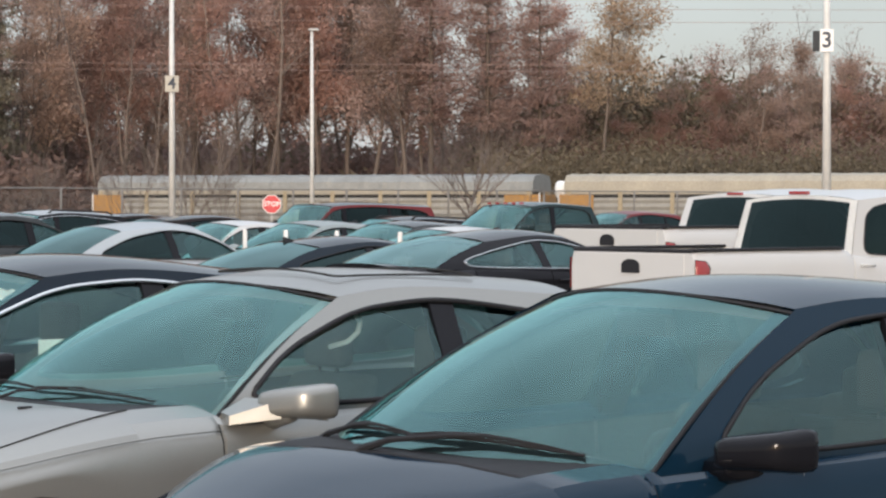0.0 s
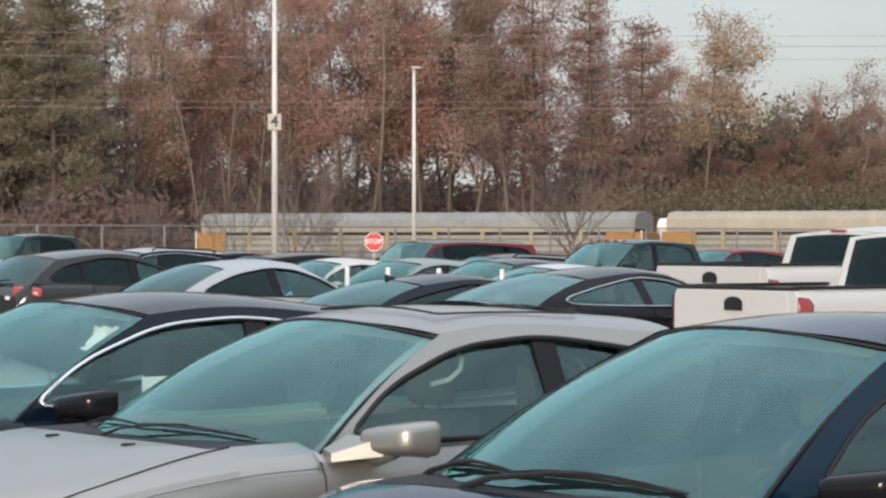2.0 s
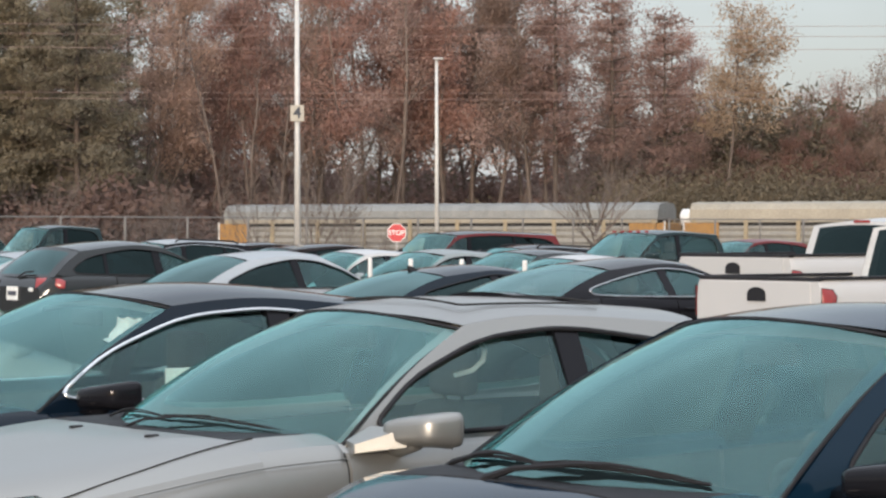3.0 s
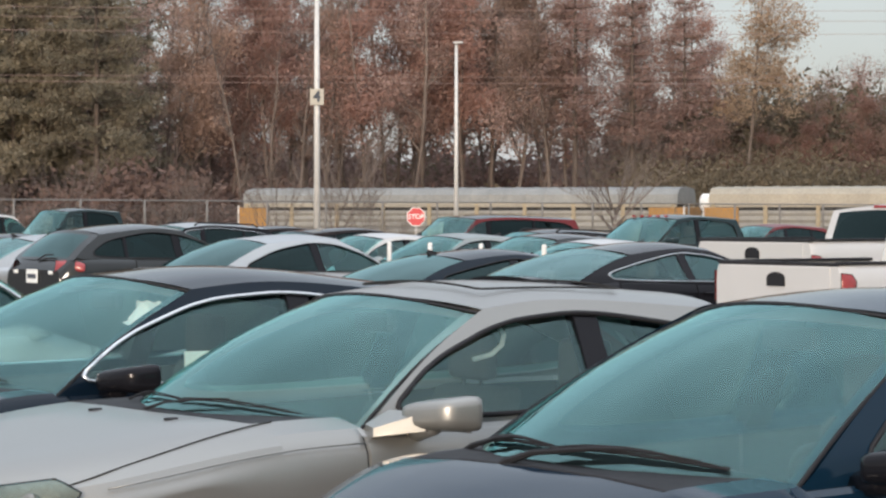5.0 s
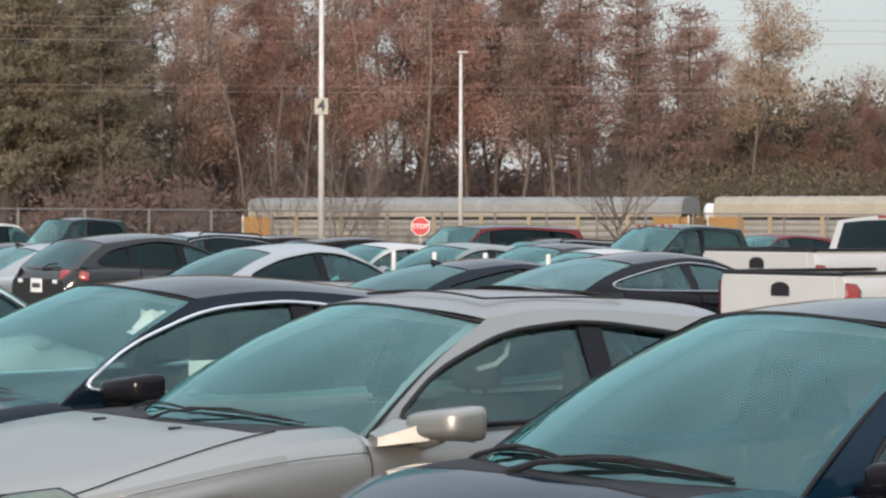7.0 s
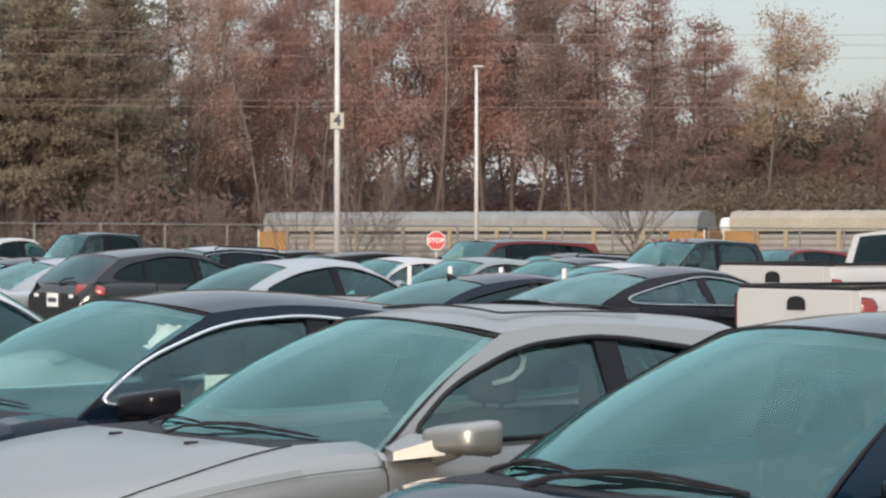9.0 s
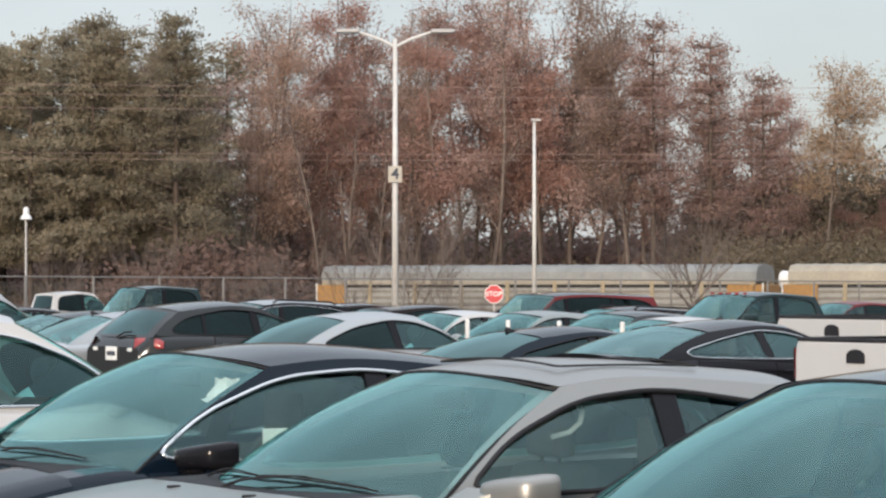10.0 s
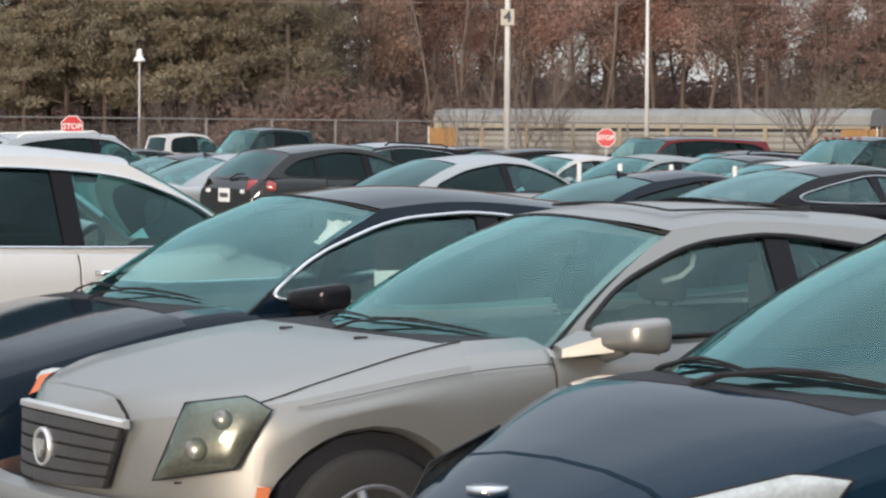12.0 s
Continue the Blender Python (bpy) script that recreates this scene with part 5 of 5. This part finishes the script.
class Wood:
    """Tapered limbs and small leaves, gathered as plain lists."""

    def __init__(self, seed):
        self.r = random.Random(seed)
        self.v, self.f, self.tips = [], [], []
        self.lv, self.lf = [], []

    def limb(self, p, q, r0, r1, sides=5):
        d = (q - p).normalized()
        a = d.orthogonal().normalized()
        b = d.cross(a)
        i = len(self.v)
        for c, rad in ((p, r0), (q, r1)):
            for k in range(sides):
                w = 2 * math.pi * k / sides
                self.v.append(c + (a * math.cos(w) + b * math.sin(w)) * rad)
        for k in range(sides):
            self.f.append((i + k, i + (k + 1) % sides, i + sides + (k + 1) % sides, i + sides + k))

    def grow(self, p, d, length, rad, depth, spread, up):
        r = self.r
        n = 3 if depth > 1 else 2
        for k in range(n):
            d = (d + Vector((r.gauss(0, 0.10), r.gauss(0, 0.10), r.gauss(0, 0.05) + up * 0.10))).normalized()
            q = p + d * length / n
            r1 = rad * (0.86 if depth else 0.6)
            self.limb(p, q, rad, r1, 5 if rad > 0.05 else 3)
            p, rad = q, r1
            if depth <= 2:
                self.tips.append(p.copy())
            if depth > 0 and k >= (1 if depth > 2 else 0):
                for _ in range(1 if depth > 2 else 2):
                    side = Vector((r.gauss(0, 1), r.gauss(0, 1), r.gauss(0.15, 0.5))).normalized()
                    nd = (d * (1 - spread) + side * spread).normalized()
                    self.grow(p, nd, length * r.uniform(0.5, 0.75), rad * r.uniform(0.4, 0.6), depth - 1, spread, up)
        if depth > 0:
            self.grow(p, d, length * 0.7, rad * 0.8, depth - 1, spread, up)

    def leaf(self, c, size, flat=0.0):
        r = self.r
        a = Vector((r.gauss(0, 1), r.gauss(0, 1), r.gauss(0, 1 - flat))).normalized() * size
        b = Vector((r.gauss(0, 1), r.gauss(0, 1), r.gauss(0, 1))).cross(a).normalized() * size * r.uniform(0.5, 0.9)
        i = len(self.lv)
        self.lv += [c - a, c + b, c + a]
        self.lf.append((i, i + 1, i + 2))

    def foliage(self, per_tip, radius, size, keep=1.0, airy=0.04):
        r = self.r
        peak = max(q.z for q in self.tips)
        for t in self.tips:
            high = min(max((t.z / peak - 0.55) / 0.4, 0), 1)
            gap = -0.16 * high + noise.noise(t * (0.9 if t.z > 2 else 0.5) + Vector((self.v[0].x * 9, 3, 1)))
            if r.random() > keep or gap < airy:
                continue
            for _ in range(per_tip):
                self.leaf(t + Vector((r.gauss(0, radius), r.gauss(0, radius), r.gauss(0, radius * 0.7))), size * r.uniform(0.6, 1.3))

    cut = None

    def finish(self, name, leaf_mat, bark, label, leaf_name="crown"):
        root = tagged(new(name), label, "tree", "woodland trees")
        if self.cut:
            nv, nf = self.cut
            link_mesh("trunk", self.v[:nv], self.f[:nf], bark, root, smooth=True)
            link_mesh("branchwork", self.v[nv:], [tuple(k - nv for k in q) for q in self.f[nf:]], bark, root, smooth=True)
        else:
            link_mesh("trunk", self.v, self.f, bark, root, smooth=True)
        if self.lf:
            link_mesh(leaf_name, self.lv, self.lf, leaf_mat, root)
        return root


def broadleaf(seed, h, leaf, per_tip, size, keep, spread=0.55, reach=1.0, label="", first=3):
    w = Wood(seed)
    r = w.r
    p, d, rad = Vector((0, 0, -0.3)), Vector((r.gauss(0, 0.03), r.gauss(0, 0.03), 1)).normalized(), h * 0.0085
    steps = 9
    for k in range(steps):
        q = p + d * (h * 0.82 / steps)
        w.limb(p, q, rad, rad * 0.9, 7)
        p, rad = q, rad * 0.9
        d = (d + Vector((r.gauss(0, 0.05), r.gauss(0, 0.05), 0.06))).normalized()
        if k >= first:
            for _ in range(2 if first < 5 else 3):
                a = r.uniform(0, 6.28)
                nd = Vector((math.cos(a) * spread, math.sin(a) * spread, r.uniform(0.35, 0.9))).normalized()
                w.grow(p, nd, h * reach * r.uniform(0.06, 0.115) * (1.25 - k / steps * 0.5), rad * 0.55, 2, 0.5, 0.6)
    w.grow(p, d, h * 0.12, rad, 2, 0.5, 0.8)
    if per_tip:
        w.foliage(per_tip, h * 0.022, size, keep)
    return w.finish("tree", LEAF[leaf], BARK, label)


def pine(seed, h, label, leaf="pine", wide=0.25, low=0.30, dense=14):
    w = Wood(seed)
    r = w.r
    w.limb(Vector((0, 0, -0.3)), Vector((0, 0, h * 0.55)), h * 0.010, h * 0.007, 7)
    w.limb(Vector((0, 0, h * 0.55)), Vector((0, 0, h * 0.98)), h * 0.008, 0.03, 6)
    z = h * low
    while z < h * 0.98:
        k = 1 - (z / h - 0.3) / 0.7
        for _ in range(r.choice((3, 4))):
            a, ln = r.uniform(0, 6.28), h * wide * (0.25 + 0.75 * k) * r.uniform(0.5, 1.1)
            p = Vector((0, 0, z))
            q = p + Vector((math.cos(a) * ln, math.sin(a) * ln, ln * r.uniform(-0.05, 0.35)))
            w.limb(p, q, 0.05, 0.015, 4)
            for s in range(int(5 + ln * 4)):
                t = r.uniform(0.3, 1.05)
                c = p.lerp(q, t) + Vector((r.gauss(0, 0.35), r.gauss(0, 0.35), r.gauss(0.1, 0.18)))
                for _ in range(dense):
                    w.leaf(c + Vector((r.gauss(0, 0.24), r.gauss(0, 0.24), r.gauss(0, 0.13))), r.uniform(0.08, 0.19))
        z += h * r.uniform(0.022, 0.04)
    return w.finish("pine_tree", LEAF[leaf], BARKDARK, label)


def shrub(seed, h, leaf, label, per_tip=11, size=0.175):
    w = Wood(seed)
    r = w.r
    for _ in range(5):
        a = r.uniform(0, 6.28)
        w.grow(Vector((r.gauss(0, 0.3), r.gauss(0, 0.3), -0.2)), Vector((math.cos(a) * 0.35, math.sin(a) * 0.35, 1)).normalized(), h * 0.33, 0.06, 2, 0.5, 0.5)
    w.foliage(per_tip, h * 0.095, size, 1.0, -0.3)
    return w.finish("shrub", LEAF[leaf], BARK, label)


def fan_tree(seed, h, wide, label):
    w = Wood(seed)
    r = w.r
    fork = Vector((0, 0, h * 0.22))
    w.limb(Vector((0, 0, -0.3)), fork, h * 0.016, h * 0.013, 7)
    w.cut = (len(w.v), len(w.f))
    for k in range(8):
        a = r.uniform(0, 6.28)
        d = Vector((math.cos(a) * wide, math.sin(a) * wide, r.uniform(0.6, 1.0))).normalized()
        w.grow(fork + Vector((0, 0, r.uniform(-0.05, 0.1) * h)), d, h * r.uniform(0.26, 0.36), h * 0.0065, 3, 0.36, 0.5)
    return w.finish("bare_tree", LEAF["twig"], BARK, label)


KINDS = {
    "fan": [fan_tree(s, 8, 0.45, "slender bare tree with fanned pale limbs") for s in (21, 22)],
    "low": [fan_tree(23, 6, 1.0, "low spreading bare tree by the fence")],
    "russet": [broadleaf(s, 19, "russet", 30, 0.105, 0.85, label="tall oak with dull russet autumn leaves") for s in (1, 2, 3)],
    "brown": [broadleaf(s, 19, "brown", 27, 0.105, 0.8, label="tall tree with thinning brown leaves") for s in (4, 5, 6)],
    "thin": [broadleaf(s, 19, "twig", 15, 0.10, 0.7, label="nearly bare tree with grey twigs") for s in (7, 8)],
    "bare": [broadleaf(s, 17, "twig", 0, 0.1, 0, 0.45, label="bare leafless tree with many upright limbs") for s in (9, 10)],
    "pine": [pine(s, 20, "tall dark green pine with ragged crown") for s in (11, 12, 13)],
    "dusk": [pine(s, 20, "tall dark reddish brown tree with layered crown", "dusk", 0.19, 0.42, 8) for s in (31, 32)],
    "gold": [broadleaf(s, 20, "gold", 26, 0.13, 0.9, 0.75, 1.5, first=5, label="tall tree with sparse pale golden leaves") for s in (14,)],
    "olive": [shrub(s, 6, "olive", "dull green undergrowth tree") for s in (15, 16)],
    "olive_tall": [shrub(s, 13, "olive", "tall dull green evergreen tree at the wood's edge", 30, 0.21) for s in (25, 26)],
    "rust_tall": [shrub(s, 13, "rust", "tall rusty brown tree at the wood's edge", 30, 0.21) for s in (27, 28)],
    "rust": [shrub(s, 6, "rust", "rusty brown undergrowth bush") for s in (17, 18)],
}
USED = set()
rnd = random.Random(5)


def plant(kind, az, r, k=1.0):
    if k > 1.4 and az > 4.4 and kind in ("olive", "rust"):
        kind, k = kind + "_tall", k * 6 / 13
    src = rnd.choice(KINDS[kind])
    p = plan(az, r)
    m = pose(*p, 0, 0, rnd.uniform(0, 360))
    if src in USED:
        ob = copy_thing(src, m)
    else:
        USED.add(src)
        ob, src.matrix_world = src, m
    s = k * rnd.uniform(0.92, 1.08)
    ob.scale = (s * rnd.uniform(0.9, 1.1), s, s)


def pick(az):
    q = rnd.random()
    if az < -6.8:
        return "pine" if q < 0.7 else "brown"
    if az < -4.5:
        return "thin" if q < 0.45 else ("pine" if q < 0.65 else "brown")
    if az < 2:
        return "russet" if q < 0.45 else ("brown" if q < 0.75 else "thin")
    return "brown" if q < 0.4 else ("russet" if q < 0.7 else "thin")


def crown_top(az):
    """Height of the wood's outline in metres above its floor."""
    return float(np.interp(az, [-16, -11, -8, -6.2, -5.5, -4, -2.5, 0, 2.5, 4.0, 5.0, 5.6, 6.2, 7.3, 8.0, 9.0, 10.5, 12, 16], [20, 19.5, 21, 21, 21.5, 23, 23.5, 24, 22.3, 21, 19.5, 18, 15, 12, 12.5, 14.5, 13.5, 14, 14]))


for r0, step in ((176, 0.8), (185, 0.8), (195, 0.8)):
    az = -13.5
    while az < 13.5:
        a = az + rnd.uniform(-0.3, 0.3)
        if (2.2 < a < 5.4 and r0 > 180 and rnd.random() < 0.35) or (a < -7 and r0 > 190):
            az += step
            continue
        h = 1.13 * crown_top(a) * (r0 / 186) * rnd.uniform(0.86, 1.0)
        plant(pick(a), a, r0 + rnd.uniform(-4, 4), h / 20)
        az += step
for r0, lift, step in ((170, 0.85, 0.6), (180, 1.2, 0.55), (208, 1.9, 0.6)):
    for az in np.arange(-13.5, 13.5, step):
        q = rnd.random()
        if (1.2 < az < 3.4 and r0 < 200 and q < 0.45) or (az < -7 and 175 < r0 < 200):
            continue
        plant("rust" if -6 < az < 4.5 and q < 0.75 else "olive", az + rnd.uniform(-0.2, 0.2), r0 + rnd.uniform(-3, 3), lift * rnd.uniform(0.75, 1.25))
for az in np.arange(-13.5, -6.5, 0.95):
    plant("pine", az + rnd.uniform(-0.2, 0.2), 168 + rnd.uniform(-2, 2), crown_top(az) / 20 * rnd.uniform(0.92, 1.06))
for az in (3.2, 4.4, 5.5):
    plant("dusk", az, 171, crown_top(az) / 20 * rnd.uniform(0.92, 1.02))
plant("gold", 6.75, 169, 0.84)
for az, k in ((9.7, 0.80), (10.6, 0.84), (12.2, 0.78)):
    plant("brown", az, 180, k)
for az in np.arange(4.9, 13.5, 0.4):
    plant("olive", az + rnd.uniform(-0.2, 0.2), 167 + rnd.uniform(-2, 2), rnd.uniform(1.35, 1.75))
for az in np.arange(5.3, 13.5, 0.45):
    plant("olive" if rnd.random() < 0.6 else "rust", az + rnd.uniform(-0.2, 0.2), 176 + rnd.uniform(-2, 2), rnd.uniform(1.5, 2.0))
for az in np.arange(5.7, 13.4, 0.5):
    plant("olive" if rnd.random() < 0.5 else "rust", az + rnd.uniform(-0.2, 0.2), 184 + rnd.uniform(-2, 2), rnd.uniform(2.3, 2.8))
for az in np.arange(-13.0, 5.2, 0.42):
    plant("rust", az + rnd.uniform(-0.2, 0.2), 200 + rnd.uniform(-3, 3), rnd.uniform(1.3, 1.9))
for az in np.arange(-13.0, 6.0, 0.5):
    if not 1.3 < az < 3.2 or rnd.random() < 0.4:
        plant("rust", az + rnd.uniform(-0.2, 0.2), 216 + rnd.uniform(-3, 3), rnd.uniform(1.9, 2.4))
for az in np.arange(-5.3, -2.4, 0.32):
    plant("rust", az, 174 + rnd.uniform(-2, 2), rnd.uniform(1.1, 1.5))
for az in np.arange(-12.8, -4.0, 0.42):
    plant("rust", az + rnd.uniform(-0.15, 0.15), 163.5 + rnd.uniform(-1.5, 1.5), float(np.interp(az, [-12.8, -8.2, -7.2, -5.5, -4], [0.8, 0.9, 1.45, 1.5, 1.1])) * rnd.uniform(0.85, 1.1))
plant("bare", -3.75, 166, 1.0)
plant("bare", -3.3, 167, 0.9)
plant("fan", -1.7, 164, 1.35)
plant("fan", -5.6, 165, 1.1)
plant("bare", -2.7, 166, 0.8)
plant("low", 4.05, 129, 1.1)
plant("low", 4.0, 130, 0.95)
for az, r, k in ((-9.3, 140, 0.8), (-7.6, 131, 0.62), (-5.4, 133, 0.52), (-4.9, 134, 0.60), (-3.1, 140, 0.75), (-1.9, 141, 0.78), (-1.2, 138, 0.65), (-0.6, 140, 0.5)):
    plant("fan", az, r, k)
for lst in KINDS.values():
    for ob in lst:
        if ob not in USED:
            for o in (*ob.children_recursive, ob):
                bpy.data.objects.remove(o)
